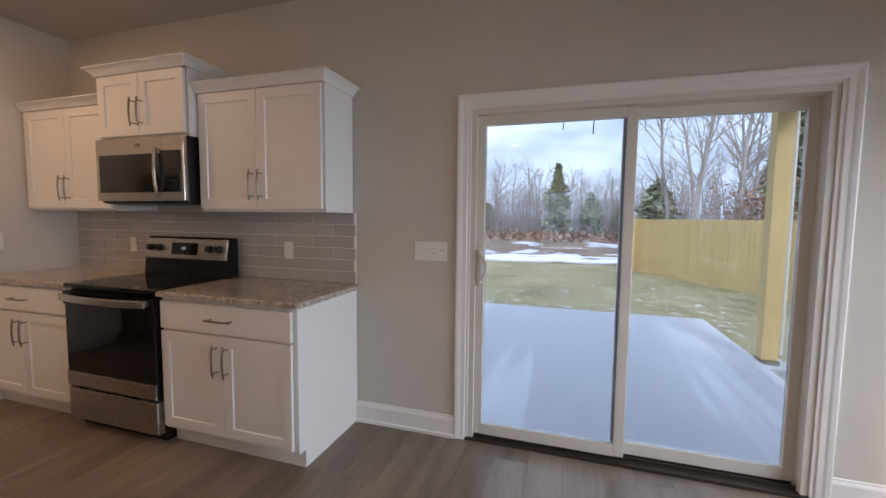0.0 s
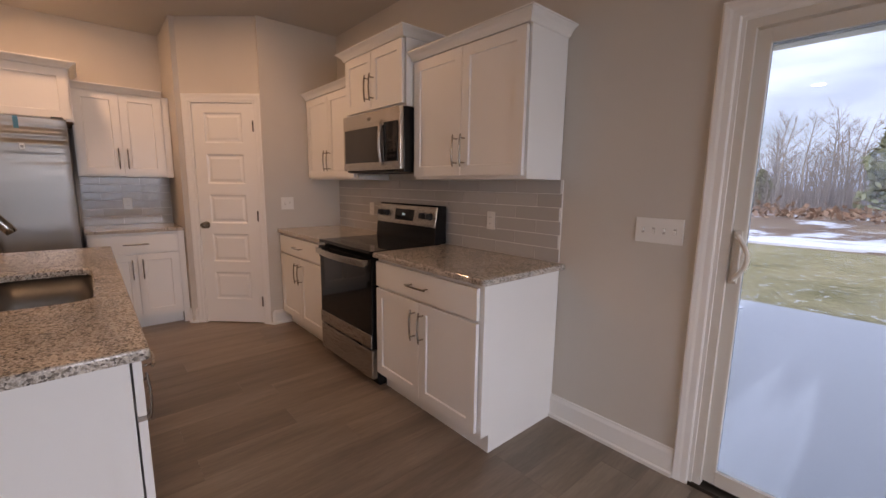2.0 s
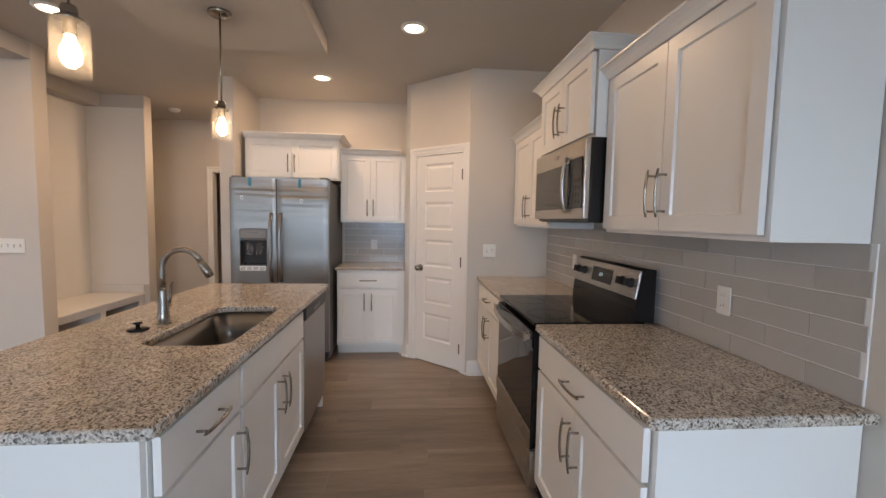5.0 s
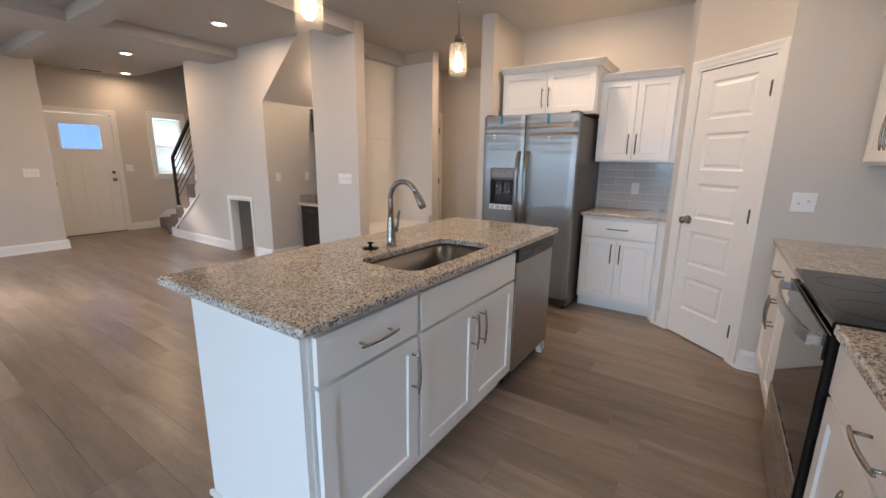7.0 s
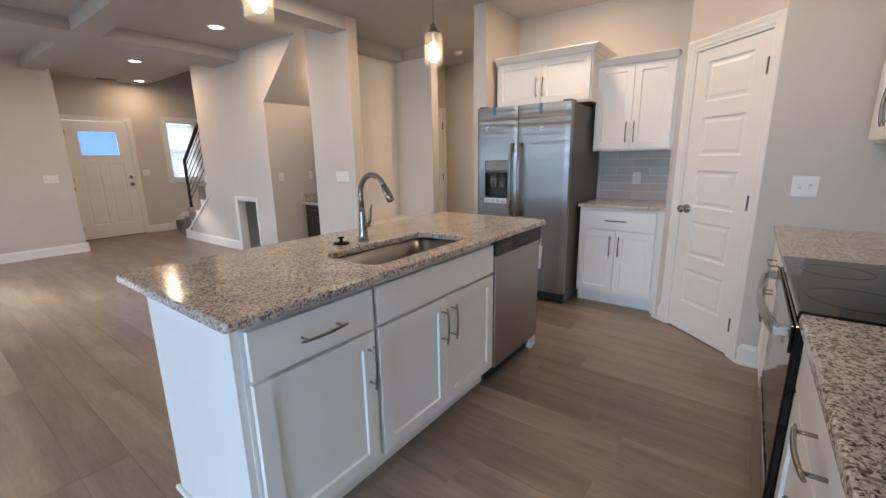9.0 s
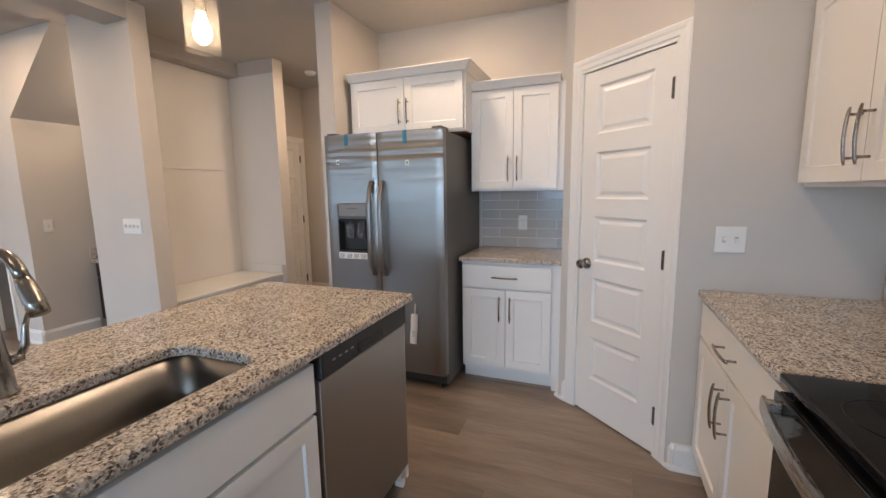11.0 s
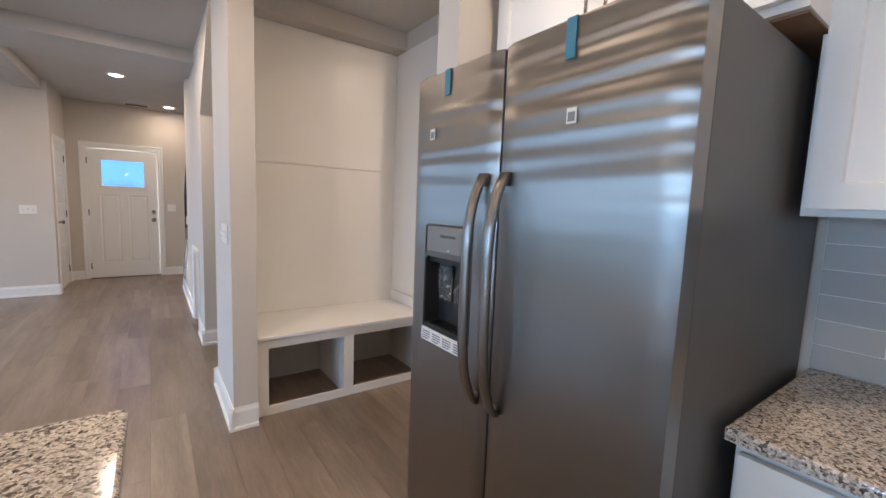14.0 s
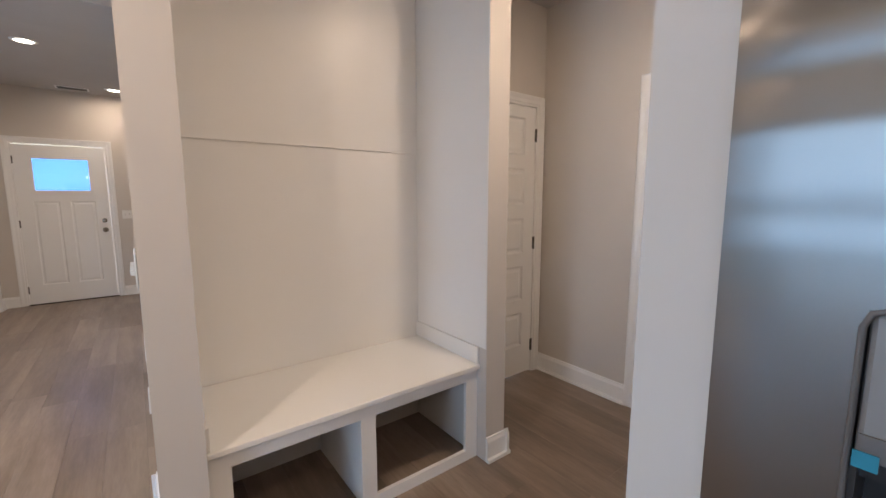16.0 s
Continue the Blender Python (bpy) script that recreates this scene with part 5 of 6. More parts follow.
def can_light(x, y, power=1.0):
    ob = thing("recessed_light", pose(x, y, CEILING), "round white recessed ceiling light, lit", "light", "recessed lights")
    part("trim_ring", lathe(bmesh.new(), [(0.066, -0.001), (0.066, -0.010), (0.078, -0.012), (0.092, -0.006), (0.094, -0.001)], 28), TRIM, ob, "", True)
    part("lens", lathe(bmesh.new(), [(0.0655, -0.001), (0.0655, -0.006), (0.05, -0.008), (0.0, -0.009)], 28), CAN_GLOW, ob, "glowing warm lens", True)
    lamp("AREA", "can_lamp", look((x, y, CEILING - 0.016), (x + 0.0001, y, 0)), CAN_W * power, (1.0, 0.76, 0.53), 0.13)


# the last can is unseen, added behind the stub wall to brighten the hall
for cx, cy, cw in ((-3.16, 1.25, 1), (-4.27, 0.40, 1), (-3.19, -1.11, 1.25), (-3.14, -3.07, 1.3), (-3.13, -5.47, 1.4), (-1.00, -2.95, 1.2), (-0.92, -5.20, 1.1), (-3.69, -7.12, 0.6), (-5.30, -0.95, 1.45)):
    can_light(cx, cy, cw)


def pendant(x, y):
    top = 2.61
    ob = thing("pendant_light", pose(x, y, 0), "nickel pendant with a seeded glass cylinder shade, lit", "light", "pendants above the island")
    part("canopy", lathe(bmesh.new(), [(0.064, top - 0.001), (0.064, top - 0.014), (0.056, top - 0.024), (0.010, top - 0.026)], 28), NICKEL, ob, "", True)
    part("stem", tube(bmesh.new(), [(0, 0, top - 0.02), (0, 0, 2.09)], 0.0055, 10), NICKEL, ob, "", True)
    part("socket", lathe(bmesh.new(), [(0.0, 2.098), (0.020, 2.095), (0.024, 2.085), (0.024, 2.06), (0.040, 2.055), (0.040, 2.045), (0.018, 2.043), (0.018, 2.00)], 20), NICKEL, ob, "", True)
    g = bmesh.new()
    lathe(g, [(0.045, 2.046), (0.052, 2.044), (0.054, 2.036), (0.055, 1.872), (0.052, 1.872), (0.051, 2.034), (0.045, 2.041)], 32)
    sh = part("shade", g, SEEDED, ob, "clear seeded glass cylinder shade", True)
    sh.visible_shadow = False
    b = part("bulb", lathe(bmesh.new(), [(0.013, 2.0), (0.016, 1.985), (0.027, 1.955), (0.030, 1.935), (0.026, 1.912), (0.012, 1.897), (0.0, 1.894)], 20), BULB_GLOW, ob, "glowing bulb", True)
    b.visible_shadow = False
    lamp("POINT", "pendant_lamp", Matrix.Translation((x, y, 1.94)), PEND_W, (1.0, 0.78, 0.55), 0.03)


pendant(-2.822, 0.108)
pendant(-1.728, 0.106)


# ---- plates on the walls ----


def plate(m, gangs=1, outlet=False, label=None):
    """A wall plate centred on the origin, facing -y."""
    kind = "outlet" if outlet else "switch"
    ob = thing("wall_" + kind, m, label or ("white duplex wall outlet" if outlet else f"white {('single', 'double', 'triple', 'four-way')[gangs - 1]} toggle light switch plate"), kind)
    w = 0.070 + 0.046 * (gangs - 1)
    part("cover_plate", boxes((-w / 2, w / 2, -0.006, -0.0005, -0.0575, 0.0575), bevel=0.0025), PLATE, ob)
    for g in range(gangs):
        x = (g - (gangs - 1) / 2) * 0.046
        if outlet:
            for z in (-0.020, 0.020):
                o = part("receptacle", boxes((x - 0.016, x + 0.016, -0.0085, -0.0062, z - 0.014, z + 0.014), bevel=0.003), PLATE, ob)
                part("slots", boxes((x - 0.008, x - 0.006, -0.0092, -0.0086, z - 0.004, z + 0.006), (x + 0.006, x + 0.008, -0.0092, -0.0086, z - 0.003, z + 0.005)), PRINT, o)
        else:
            part("toggle", boxes((x - 0.005, x + 0.005, -0.018, -0.0062, -0.004 - 0.008 * (g % 2), 0.012 - 0.008 * (g % 2)), bevel=0.0015), PLATE, ob)
            # flat grey patch painted as the slot's shade
            part("slot", boxes((x - 0.0065, x + 0.0065, -0.0066, -0.0061, -0.0135, 0.0135)), PLATE_SLOT_SHADE, ob)
    return ob


plate(pose(-0.725, YB - 0.001, 1.143), 4)
plate(pose(-1.745, YB - 0.010, 1.115), 1, True)
plate(pose(-3.20, YB - 0.010, 1.115), 1, True)
plate(pose(XB + 0.001, 1.957, 1.147, 0, 0, 90), 2)
plate(pose(XW + 0.011, 0.835, 1.115, 0, 0, 90), 1, True)
plate(pose(XP + 0.001, -1.944, 1.147, 0, 0, 90), 4)
plate(pose(-2.150, YL + 0.001, 1.115, 0, 0, 180), 3)
plate(pose(-1.446, YL + 0.001, 0.30, 0, 0, 180), 1, True)
plate(pose(-3.70, YF + 0.001, 1.146, 0, 0, 180), 2)
plate(pose(-3.94, BY0 + 0.001, 1.115, 0, 0, 180), 1)
plate(pose(-4.41, BY0 + 0.001, 1.12, 0, 0, 180), 1, True)

# ---- bench nook ----


def bench():
    ob = thing("bench", pose(0, 0, 0), "white built-in mudroom bench with two open cubbies", "bench")
    x0, x1, y0, y1 = NX0 + 0.002, NX1 - 0.002, NB + 0.002, -1.80
    part("seat", boxes((x0, x1, y0, -1.775, 0.497, 0.520), bevel=0.004), TRIM, ob)
    part("face_frame", boxes((x0, x0 + 0.075, y1 - 0.02, y1, 0.0, 0.496), (x1 - 0.075, x1, y1 - 0.02, y1, 0.0, 0.496), (x0 + 0.075, x1 - 0.075, y1 - 0.02, y1, 0.435, 0.496), (x0 + 0.075, x1 - 0.075, y1 - 0.02, y1, 0.0, 0.055), (-4.555, -4.485, y1 - 0.02, y1, 0.055, 0.435)), TRIM, ob)
    part("divider", boxes((-4.52, -4.50, y0, y1 - 0.021, 0.0, 0.496)), TRIM, ob)
    for x in (x0, x1 - 0.014):
        part("side_rail", boxes((x, x + 0.014, y0, -1.785, 0.5205, 0.610), bevel=0.003), TRIM, ob)


bench()
np_ob = thing("nook_paneling", pose(0, 0, 0), "white painted panels in two heights in the bench nook", "panel", kind=S)
part("back_panel", boxes((NX0 + 0.002, NX1 - 0.002, NB + 0.0008, NB + 0.006, 0.521, 2.599)), TRIM, np_ob)
part("upper_panel", boxes((NX0 + 0.006, NX1 - 0.004, NB + 0.0065, NB + 0.015, 1.628, 2.598), bevel=0.0015), TRIM, np_ob)
part("side_panel", boxes((NX0 + 0.0008, NX0 + 0.004, NB + 0.008, YP - 0.002, 0.612, 2.598)), TRIM, np_ob)

# ---- bar under the stair ----


def bar():
    ob = thing("bar_cabinet", pose(-4.27, BY0 + 0.004, 0, 0, 0, 90), "espresso wood bar base cabinet under the stair", "cabinet")
    w = BY1 - BY0 - 0.01
    part("body", boxes((0, w, 0.02, 0.58, 0.10, 0.712)), ESPRESSO, ob)
    part("toe_kick", boxes((0.0, w, 0.07, 0.09, 0.0, 0.099)), ESPRESSO, ob)
    for x in (0.008, w / 2 + 0.003):
        d = part("door", paneled(w / 2 - 0.011, 0.43, 0.02, [(0.055, w / 2 - 0.066, 0.055, 0.375)], 0.008, 0.004), ESPRESSO, ob)
        d.location = (x, 0.02, 0.115)
        f = part("drawer_front", paneled(w / 2 - 0.011, 0.15, 0.02, []), ESPRESSO, ob)
        f.location = (x, 0.02, 0.555)
        pull(f, w / 4, 0.09, HANDLE_H)
    solid("worktop", boxes((-4.878, -4.235, BY0 + 0.002, BY1 - 0.002, 0.713, 0.750), bevel=0.003), GRANITE, "granite worktop on the bar cabinet", "worktop")
    solid("upstand", boxes((-4.878, -4.235, BY0 + 0.002, BY0 + 0.024, 0.7505, 0.856), bevel=0.003), GRANITE, "granite upstand along the bar's side wall", "upstand")
    solid("upstand", boxes((-4.878, -4.856, BY0 + 0.0245, BY1 - 0.002, 0.7505, 0.856), bevel=0.003), GRANITE, "granite upstand along the bar's back wall", "upstand")
    u = thing("bar_wall_cabinet", pose(-4.535, BY0 + 0.004, 1.725, 0, 0, 90), "espresso wood wall cabinet over the bar", "cabinet")
    part("body", boxes((0, w, 0.02, 0.34, 0, 0.285)), ESPRESSO, u)
    for x in (0.005, w / 2 + 0.003):
        d = part("door", paneled(w / 2 - 0.008, 0.265, 0.02, [(0.05, w / 2 - 0.058, 0.05, 0.215)], 0.008, 0.004), ESPRESSO, u)
        d.location = (x, 0.02, 0.01)
    part("crown_moulding", boxes((0, w, -0.02, 0.34, 0.286, 0.315), bevel=0.006), ESPRESSO, u)


bar()

# ---- stair ----


def stair():
    ob = thing("stair", pose(0, 0, 0), "taupe carpeted stair with white skirt board", "stair", kind=S)
    x0, rise, run, ys = -4.878, 0.187, 0.235, -6.60
    part("landing", boxes((x0, -4.06, YF + 0.003, ys + run + 0.001, 0.0, 0.185), bevel=0.02), CARPET, ob, "taupe carpeted lower step")
    part("first_step_end", boxes((-4.059, XS - 0.01, -6.60, -6.362, 0.0, 0.185), bevel=0.02), CARPET, ob, "taupe carpeted lower step")
    for k in range(1, 7):
        y, z = ys + run * k, 0.185 + rise * k
        end = XS + 0.006 if y + run < YSE + 0.03 else XS - 0.112
        part("step", boxes((x0, end, y - 0.012, min(y + run + 0.02, YSE - 0.002) if end > XS else y + run + 0.02, z - 0.217, z), bevel=0.014), CARPET, ob, "taupe carpeted step")
    part("skirt_board", prism(bmesh.new(), [(-6.36, 0.15), (-6.36, 0.0), (-6.22, 0.135), (YSE + 0.06, 0.785), (YSE + 0.06, 0.815), (-6.25, 0.165)], "x", XS - 0.001, XS + 0.012), TRIM, ob, "white painted skirt board")
    part("wall_cap", boxes((XS - 0.002, XS + 0.014, YSE - 0.002, YSE + 0.07, 1.00, 1.10), bevel=0.004), TRIM, ob, "small white trim cap")
    part("wall_skirt", prism(bmesh.new(), [(-4.06, 0.186), (-4.06, 0.135), (-4.0, 0.135), (-4.22, 0.33), (-4.87, 0.33), (-4.87, 0.186)], "y", YF + 0.0005, YF + 0.0145), TRIM, ob, "white skirt board along the front wall")


stair()


def railing():
    ob = thing("stair_railing", pose(XS - 0.035, 0, 0), "black metal stair railing with sloping bars", "railing")
    ya, yb, s, za = -6.11, YSE - 0.006, 0.796, 0.559
    part("newel_post", boxes((-0.02, 0.02, ya - 0.02, ya + 0.02, za + 0.001, za + 0.79), bevel=0.002), IRON, ob)
    rise = s * (yb - ya)
    part("handrail", prism(bmesh.new(), [(ya - 0.02, za + 0.75), (yb, za + 0.77 + rise), (yb, za + 0.815 + rise), (ya - 0.02, za + 0.795)], "x", -0.022, 0.022), IRON, ob)
    for k in range(6):
        z = za + 0.10 + 0.115 * k
        part("bar", tube(bmesh.new(), [(0, ya, z), (0, yb, z + rise)], 0.007, 8), IRON, ob)


railing()

# ---- ceiling vent, sensor and added bar fill light ----
v = thing("ceiling_vent", pose(-3.28, -7.30, CEILING), "white ceiling air vent with dark slots", "vent")
part("frame", boxes((-0.16, 0.16, -0.075, 0.075, -0.008, -0.001)), TRIM, v)
for k in range(5):
    part("slat", boxes((-0.14, 0.14, -0.06 + 0.025 * k, -0.045 + 0.025 * k, -0.0105, -0.0085)), DARK_PLASTIC, v)
sd = thing("smoke_detector", pose(-5.70, -1.70, CEILING), "small white smoke detector on the hall ceiling", "detector")
part("case", lathe(bmesh.new(), [(0.062, -0.001), (0.062, -0.018), (0.048, -0.034), (0.0, -0.036)], 24), PLATE, sd, "", True)
# added lens and lamp brighten the bar recess, which has no fixture there
sn = thing("bar_fill_light", pose(-4.55, -2.75, 2.50), "small added fill light under the sloping soffit", "light")
part("lens", lathe(bmesh.new(), [(0.03, 0.0), (0.03, -0.012), (0.0, -0.016)], 16), CAN_GLOW, sn, "", True)
lamp("POINT", "bar_fill_lamp", Matrix.Translation((-4.55, -2.75, 2.44)), 13.0, (1.0, 0.80, 0.58), 0.03)

# ---- outside ----
G0 = -0.18


def ground_z(x, y):
    return G0 - 0.27 * min(1.0, max(0.0, (y - 3.0) / 12.0))


def ground():
    bm = bmesh.new()
    ys = [-60, -12, 2.65, 3.0] + [3 + 0.75 * k for k in range(1, 19)] + [17.2, 18, 24, 32, 45, 60, 200, 1500]
    xs = [-1500, -200, -60, -30] + [-12 + 1.0 * k for k in range(25)] + [30, 60, 200, 1500]
    vs = {}
    for i, x in enumerate(xs):
        for k, y in enumerate(ys):
            vs[i, k] = bm.verts.new((x, y, ground_z(x, y) + (0.03 * noise.noise((x * 0.4, y * 0.4, 0)) if 3 < y < 60 and abs(x) < 30 else 0)))
    far = []
    for i in range(len(xs) - 1):
        for k in range(len(ys) - 1):
            f = bm.faces.new((vs[i, k], vs[i + 1, k], vs[i + 1, k + 1], vs[i, k + 1]))
            if ys[k] >= 17.1:
                f.material_index = 1
    ob = solid("ground", bm, LAWN, "patchy winter lawn with snow, and cleared earth beyond", "ground", S)
    ob.data.materials.append(EARTH)


ground()


def patio():
    ob = thing("patio", pose(0, 0, 0), "pale broom-finished concrete patio slab", "patio", kind=S)
    part("slab", boxes((-4.6, 1.985, YB + 0.152, 6.95, -0.40, -0.10), bevel=0.006), CONCRETE, ob)
    part("snow_patch", prism(bmesh.new(), [(-1.75 + 0.55 * math.cos(a) * (1 + 0.15 * math.sin(3 * a)), 6.35 + 0.28 * math.sin(a) * (1 + 0.2 * math.cos(2 * a))) for a in (2 * math.pi * k / 28 for k in range(28))], "z", -0.0995, -0.085), SNOW, ob, "thin patch of melting snow")


patio()


def porch_post():
    ob = thing("porch_post", pose(2.06, 5.12, 0), "square new pine porch post on a metal base", "post")
    part("post", boxes((-0.075, 0.075, -0.075, 0.075, -0.075, 2.534), bevel=0.006), LUMBER, ob)
    part("post_base", boxes((-0.085, 0.085, -0.085, 0.085, -0.12, -0.076)), NICKEL, ob, "galvanised post base")
    part("downspout", tube(bmesh.new(), [(0.125, 0.02, 3.1), (0.125, 0.02, -0.03)], 0.022, 8), VINYL, ob, "pale downspout")
    part("footing", boxes((-0.20, 0.20, -0.20, 0.20, -0.45, -0.121)), CONCRETE, ob)


porch_post()


def porch_beam():
    ob = thing("porch_beam", pose(0, 0, 0), "pale boxed porch beam with a grey grooved soffit", "beam")
    part("fascia", boxes((-5.2, 2.30, 5.04, 5.20, 2.535, 2.80), bevel=0.004), VINYL, ob, "pale boxed fascia")
    me = mesh_of(boxes((0.003, 0.097, 4.55, 5.039, 2.575, 2.595), bevel=0.003), "soffit_board", SOFFIT)
    for k in range(75):
        o = new("soffit_board", me)
        o.parent = ob
        o.location = (-5.2 + 0.1 * k, 0, 0)
    part("soffit_backing", boxes((-5.2, 2.30, 4.55, 5.038, 2.5955, 2.62)), SOFFIT, ob)
    part("rear_beam", boxes((-5.2, 2.30, 4.47, 4.549, 2.56, 2.80)), SOFFIT, ob)
    for x, z in ((-0.04, 2.36), (0.285, 2.30)):
        part("loose_wire", tube(bmesh.new(), [(x, 5.10, 2.536), (x + 0.004, 5.10, 2.45), (x - 0.003, 5.10, z)], 0.006, 6), IRON, ob, "short loose black wire")


porch_beam()


def fence():
    ob = thing("fence", pose(0, 0, 0), "tall new pine privacy fence along the lawn", "fence")
    a, b = Vector((2.25, 15.6)), Vector((9.2, 1.2))
    d = (b - a)
    n = int(d.length / 0.145)
    d.normalize()
    ang = math.degrees(math.atan2(d.y, d.x))
    me = mesh_of(prism(bmesh.new(), [(-0.069, 0), (0.069, 0), (0.069, 1.80), (0.045, 1.825), (-0.045, 1.825), (-0.069, 1.80)], "y", -0.009, 0.009), "picket", LUMBER)
    rnd = random.Random(7)
    for k in range(n):
        p = a + d * (0.145 * k)
        o = new("picket", me)
        o.parent = ob
        o.matrix_basis = pose(p.x, p.y, -0.455 + rnd.uniform(-0.006, 0.006), 0, 0, ang)
    post = mesh_of(boxes((-0.045, 0.045, 0.012, 0.102, -0.3, 1.84)), "fence_post", LUMBER)
    for k in range(0, n, 16):
        p = a + d * (0.145 * k)
        o = new("fence_post", post)
        o.parent = ob
        o.matrix_basis = pose(p.x, p.y, -0.46, 0, 0, ang)
    # the short return at the far end
    for k in range(3):
        p = a + Vector((-0.10 - 0.145 * k, 0.03))
        o = new("picket", me)
        o.parent = ob
        o.matrix_basis = pose(p.x, p.y, ground_z(p.x, p.y) + 0.02, 0, 0, 0)


fence()


def branch(bm, rnd, p, d, length, r, depth):
    pts, q = [p.copy()], p.copy()
    n = 4
    dd = d.copy()
    for k in range(n):
        dd = (dd + Vector((rnd.uniform(-1, 1), rnd.uniform(-1, 1), rnd.uniform(-0.3, 0.8))) * 0.12).normalized()
        q = q + dd * (length / n)
        pts.append(q.copy())
    tube(bm, pts, [r * (1 - 0.75 * k / n) for k in range(n + 1)], 5 if depth else 3, False)
    return pts, dd


def bare_tree_mesh(seed, h):
    rnd = random.Random(seed)
    trunk, twigs = bmesh.new(), bmesh.new()
    pts, dd = branch(trunk, rnd, Vector((0, 0, -0.3)), Vector((0, 0, 1)), h, h * 0.013, 2)
    spine = [pts[0].lerp(pts[1], 0.9)] + pts[1:]
    for k in range(22):
        t = rnd.uniform(0.30, 0.99)
        f = t * 4
        i = min(3, int(f))
        p = pts[i].lerp(pts[i + 1], f - i)
        a = rnd.uniform(0, 6.28)
        d = Vector((math.cos(a), math.sin(a), rnd.uniform(0.5, 1.5))).normalized()
        L = h * rnd.uniform(0.14, 0.30) * (1.25 - t * 0.6)
        bp, bd = branch(trunk, rnd, p, d, L, h * 0.0045 * (1.25 - t), 0)
        for j in range(6):
            s = rnd.uniform(0.25, 1.0) * 4
            i2 = min(3, int(s))
            q = bp[i2].lerp(bp[i2 + 1], s - i2)
            d2 = (bd + Vector((rnd.uniform(-1, 1), rnd.uniform(-1, 1), rnd.uniform(-0.4, 1))) * 0.8).normalized()
            branch(twigs, rnd, q, d2, L * rnd.uniform(0.3, 0.6), h * 0.0016, 0)
    return mesh_of(trunk, "trunk", BARK), mesh_of(twigs, "twigs", TWIG)


def clumps(rnd, spots, size, flat=0.6):
    bm = bmesh.new()
    for p in spots:
        s = size * rnd.uniform(0.6, 1.3)
        d1 = Vector((rnd.uniform(-1, 1), rnd.uniform(-1, 1), rnd.uniform(-flat, flat))).normalized()
        d2 = d1.cross(Vector((rnd.uniform(-1, 1), rnd.uniform(-1, 1), rnd.uniform(0.2, 1)))).normalized()
        vs = [bm.verts.new(p + d1 * s), bm.verts.new(p + d2 * s * 0.45), bm.verts.new(p - d1 * s * 0.8), bm.verts.new(p - d2 * s * 0.45)]
        bm.faces.new(vs)
    return bm


def evergreen_mesh(seed, h, wide, pointed=True):
    rnd = random.Random(seed)
    trunk = tube(bmesh.new(), [(0, 0, -0.3), (0.05, 0, h * 0.5), (0, 0, h * 0.96)], [h * 0.018, h * 0.011, 0.01], 7)
    spots = []
    for k in range(900):
        t = rnd.random() ** 0.8
        r = wide * ((1 - t) ** (0.8 if pointed else 0.45)) * (0.55 + 0.45 * rnd.random()) * (1 + 0.25 * math.sin(9 * t + seed))
        a = rnd.uniform(0, 6.28)
        r *= 1 + 0.22 * math.sin(2 * a + 14 * t)
        spots.append(Vector((r * math.cos(a), r * math.sin(a), h * (0.10 + 0.90 * t) + rnd.uniform(-0.1, 0.1))))
    return mesh_of(trunk, "trunk", BARK), mesh_of(clumps(rnd, spots, h * 0.055), "crown", CEDAR)


def place_tree(meshes, x, y, s, rz, label, names=("trunk", "crown"), group="trees beyond the lawn"):
    ob = thing("tree", pose(x, y, -0.45, 0, 0, rz) @ Matrix.Scale(s, 4), label, "tree", group)
    for me, nm in zip(meshes, names):
        o = new(nm, me)
        o.parent = ob
    return ob


rt = random.Random(11)
BARE = [bare_tree_mesh(s, 10.0) for s in (1, 2, 3, 5, 8)]
spots = []
for k in range(150):
    row = k % 3
    x = -34 + 62 * ((k * 0.618) % 1.0)
    y = 44 + 7 * row + rt.uniform(-3, 3)
    place_tree(BARE[k % 5], x, y, rt.uniform(0.55, 0.85), rt.uniform(0, 360), "tall bare grey winter tree at the wood's edge", ("trunk", "twigs"))
for k in range(16):
    x = 5.5 + 14 * ((k * 0.618) % 1.0)
    place_tree(BARE[k % 5], x, 25 + rt.uniform(-3, 6), rt.uniform(0.85, 1.25), rt.uniform(0, 360), "tall bare grey winter tree behind the fence", ("trunk", "twigs"))
CED = [evergreen_mesh(3, 7.0, 1.55), evergreen_mesh(9, 5.0, 1.7, False)]
for x, y, s, k in ((-1.2, 40, 0.98, 0), (1.9, 42, 0.85, 1), (6.2, 34, 0.95, 1), (11.5, 27, 1.2, 0), (4.6, 44, 0.6, 1), (-9, 46, 0.7, 1)):
    place_tree(CED[k], x, y, s, k * 40 + x * 9, "dark green cedar tree at the wood's edge")


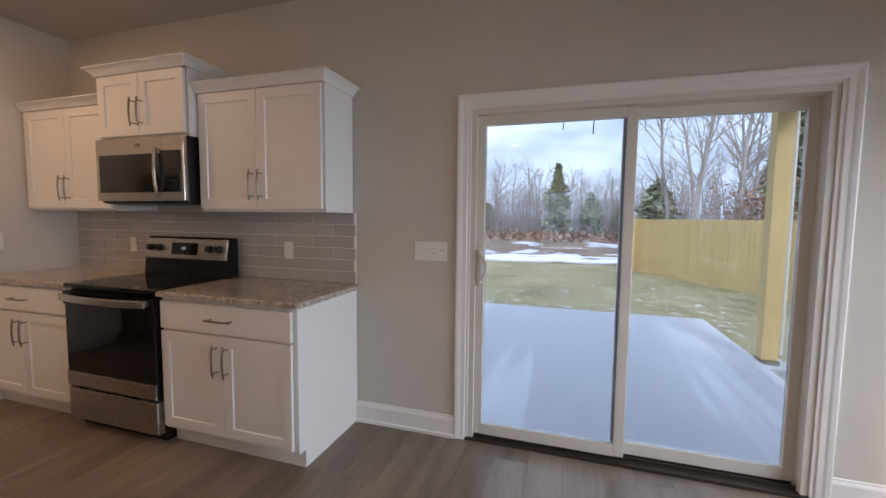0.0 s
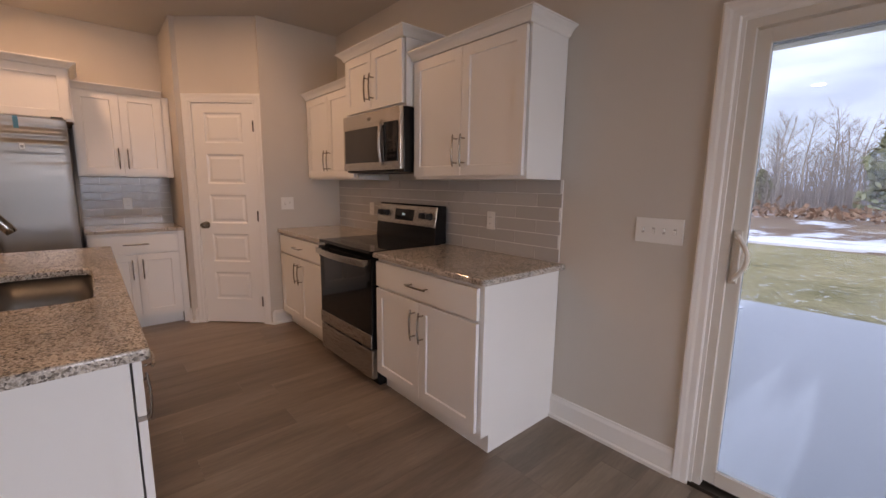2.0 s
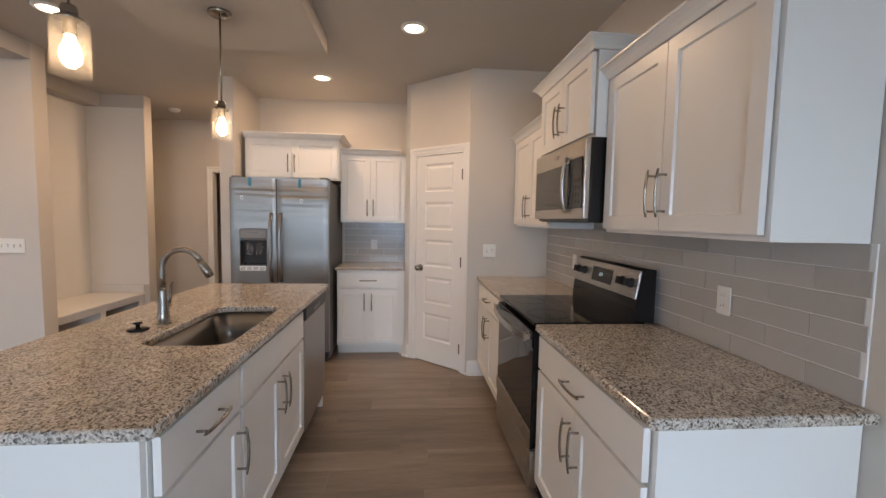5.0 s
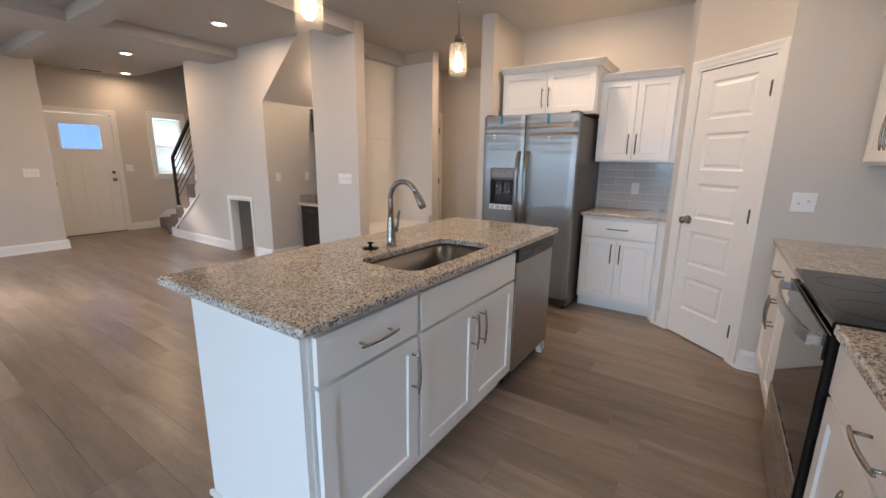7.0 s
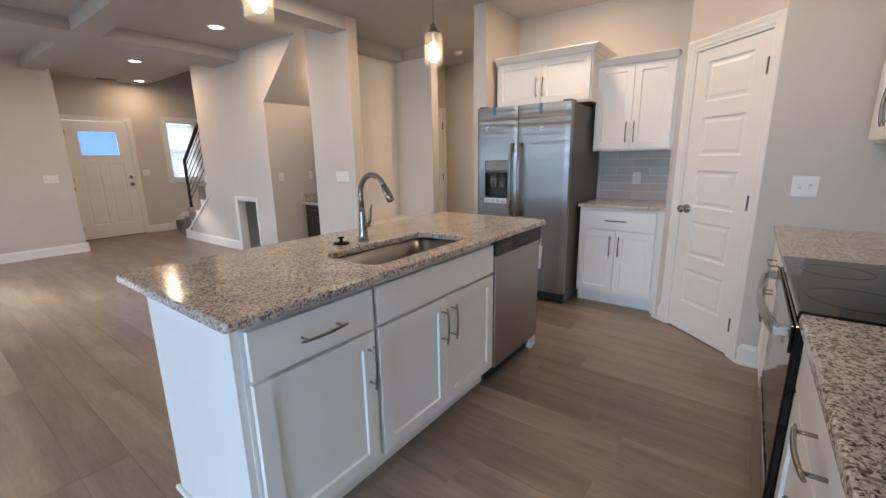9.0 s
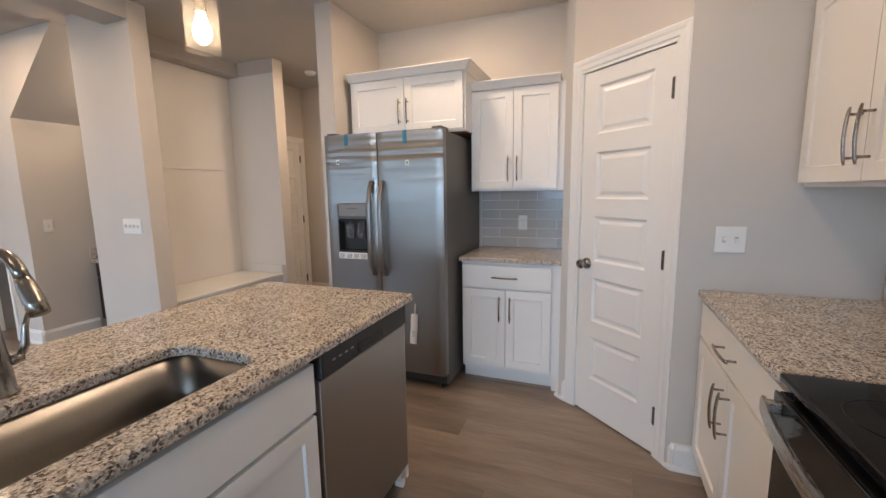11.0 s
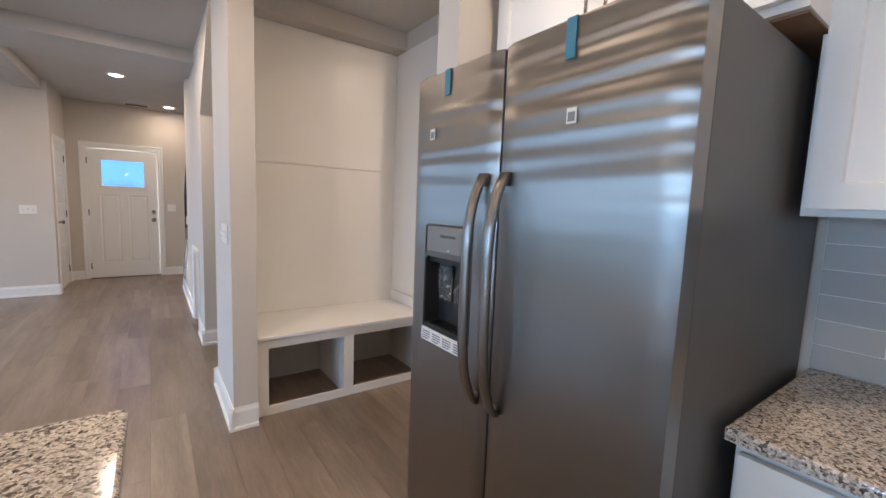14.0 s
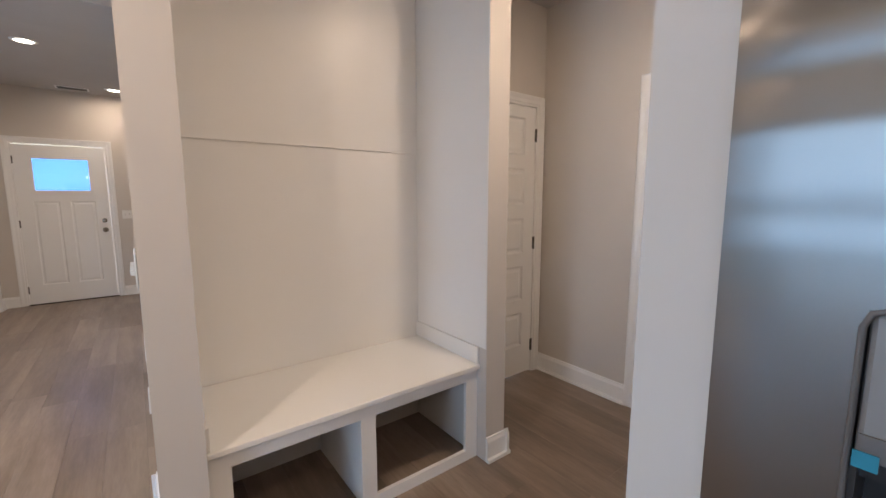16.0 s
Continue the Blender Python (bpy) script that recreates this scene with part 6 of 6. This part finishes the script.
def undergrowth():
    """Brush, brown leaves and the haze of far stems along the wood's foot."""
    rnd = random.Random(21)
    bm = bmesh.new()
    for k in range(5200):
        x, y = rnd.uniform(-38, 32), rnd.uniform(41, 66)
        h = rnd.uniform(1.5, 6.2)
        tube(bm, [(x, y, -0.5), (x + rnd.uniform(-0.3, 0.3), y, -0.5 + h * 0.6), (x + rnd.uniform(-0.7, 0.7), y, -0.5 + h)], [0.035, 0.022, 0.008], 3, False)
    solid("brush", bm, TWIG, "grey brown winter brush under the trees", "brush", "stuff")
    spots = [Vector((rnd.uniform(-34, 30), rnd.uniform(33, 42), -0.45 + abs(rnd.gauss(0, 0.35)))) for k in range(3200)]
    solid("dry_scrub", clumps(rnd, spots, 0.30, 0.9), RUST, "low reddish dry scrub along the clearing", "scrub", "stuff")
    oak = [Vector((9.0 + rnd.gauss(0, 1.1), 24 + rnd.gauss(0, 0.8), 1.9 + rnd.gauss(0, 0.75))) for k in range(700)]
    solid("dry_oak_leaves", clumps(rnd, oak, 0.16, 0.9), RUST, "rusty dry leaves behind the fence", "leaves", "stuff")


undergrowth()


def snow_strip():
    rnd = random.Random(31)
    bm = bmesh.new()
    for k in range(46):
        cx, cy = rnd.uniform(-12, 4.5), 17.3 + abs(rnd.gauss(0, 1.6))
        rx, ry = rnd.uniform(0.6, 2.2), rnd.uniform(0.15, 0.5)
        prism(bm, [(cx + rx * math.cos(a) * (1 + 0.2 * math.sin(3 * a + k)), cy + ry * math.sin(a) * (1 + 0.25 * math.cos(2 * a + k))) for a in (2 * math.pi * i / 18 for i in range(18))], "z", -0.6, -0.425 + 0.001 * k + 0.02 * rnd.random())
    solid("snow_patches", bm, SNOW, "melting snow patches along the lawn's far edge", "snow", "stuff")


snow_strip()

# ---- backsplash tiles ----


def backsplash(name, m, width, z0, z1, cut=None):
    """Glazed 3 x 12 inch tiles in running bond, on a grout bed; the wall's face is y=0 and the room lies to -y."""
    ob = thing(name, m, "glossy pale grey running-bond tile backsplash", "backsplash", kind=S)
    part("grout", boxes((0, width, -0.0065, -0.0005, z0, z1)), GROUT, ob)
    tw, th, g = 0.305, 0.0762, 0.0035
    cache = {}
    k, z = 0, z0
    while z < z1 - 0.01:
        x = -(k % 2) * tw / 2
        h = min(th, z1 - z) - g
        while x < width - 0.005:
            a, b = max(x, 0) + g / 2, min(x + tw, width) - g / 2
            if b - a > 0.012:
                key = (round(b - a, 3), round(h, 3))
                if key not in cache:
                    cache[key] = mesh_of(boxes((0, b - a, -0.0035, 0, 0, h), bevel=0.0012), "tile", TILE)
                o = new("tile", cache[key])
                o.parent = ob
                o.location = (a, -0.0062, z + g / 2)
            x += tw
        z += th
        k += 1
    return ob


backsplash("backsplash", pose(XB + 0.001, YB, 0), -1.236 - XB, 0.9155, 1.3715)
backsplash("backsplash", pose(XW, 0.49, 0, 0, 0, 90), 0.705, 0.9155, 1.3715)

# ---- floor planks ----


def planks():
    fl = bpy.data.objects["floor"]
    pw, pl, g = 0.182, 1.22, 0.0005
    rnd = random.Random(5)
    me_full = mesh_of(boxes((g, pw - g, g, pl - g, -0.0045, 0.0)), "plank", PLANK)
    count = 0
    rest = bmesh.new()
    x = -6.29
    while x < XE:
        y = YF - rnd.uniform(0.0, 1.1)
        while y < YB:
            a, b = max(y, YF), min(y + pl, YB + 0.018)
            xb = min(x + pw, XE)
            if b - a > 0.03:
                near = -4.6 < x < 1.2 and -3.6 < y and b - a > 0.05
                if near and count < 300:
                    if b - a > pl - 0.001 and xb - x > pw - 0.001:
                        me = me_full
                    else:
                        me = mesh_of(boxes((g, xb - x - g, g, b - a - g, -0.0045, 0.0)), "plank", PLANK)
                    o = new("plank", me)
                    o.parent = fl
                    o.location = (x, a, 0)
                    count += 1
                else:
                    box(rest, x + g, xb - g, a + g, b - g, -0.0045, 0.0)
            y += pl
        x += pw
    box(rest, -7.6, -6.295, -2.4, -0.4, -0.0045, 0.0)
    o = part("plank_field", rest, PLANK, fl)
    tagged(o, kind="stuff")


planks()
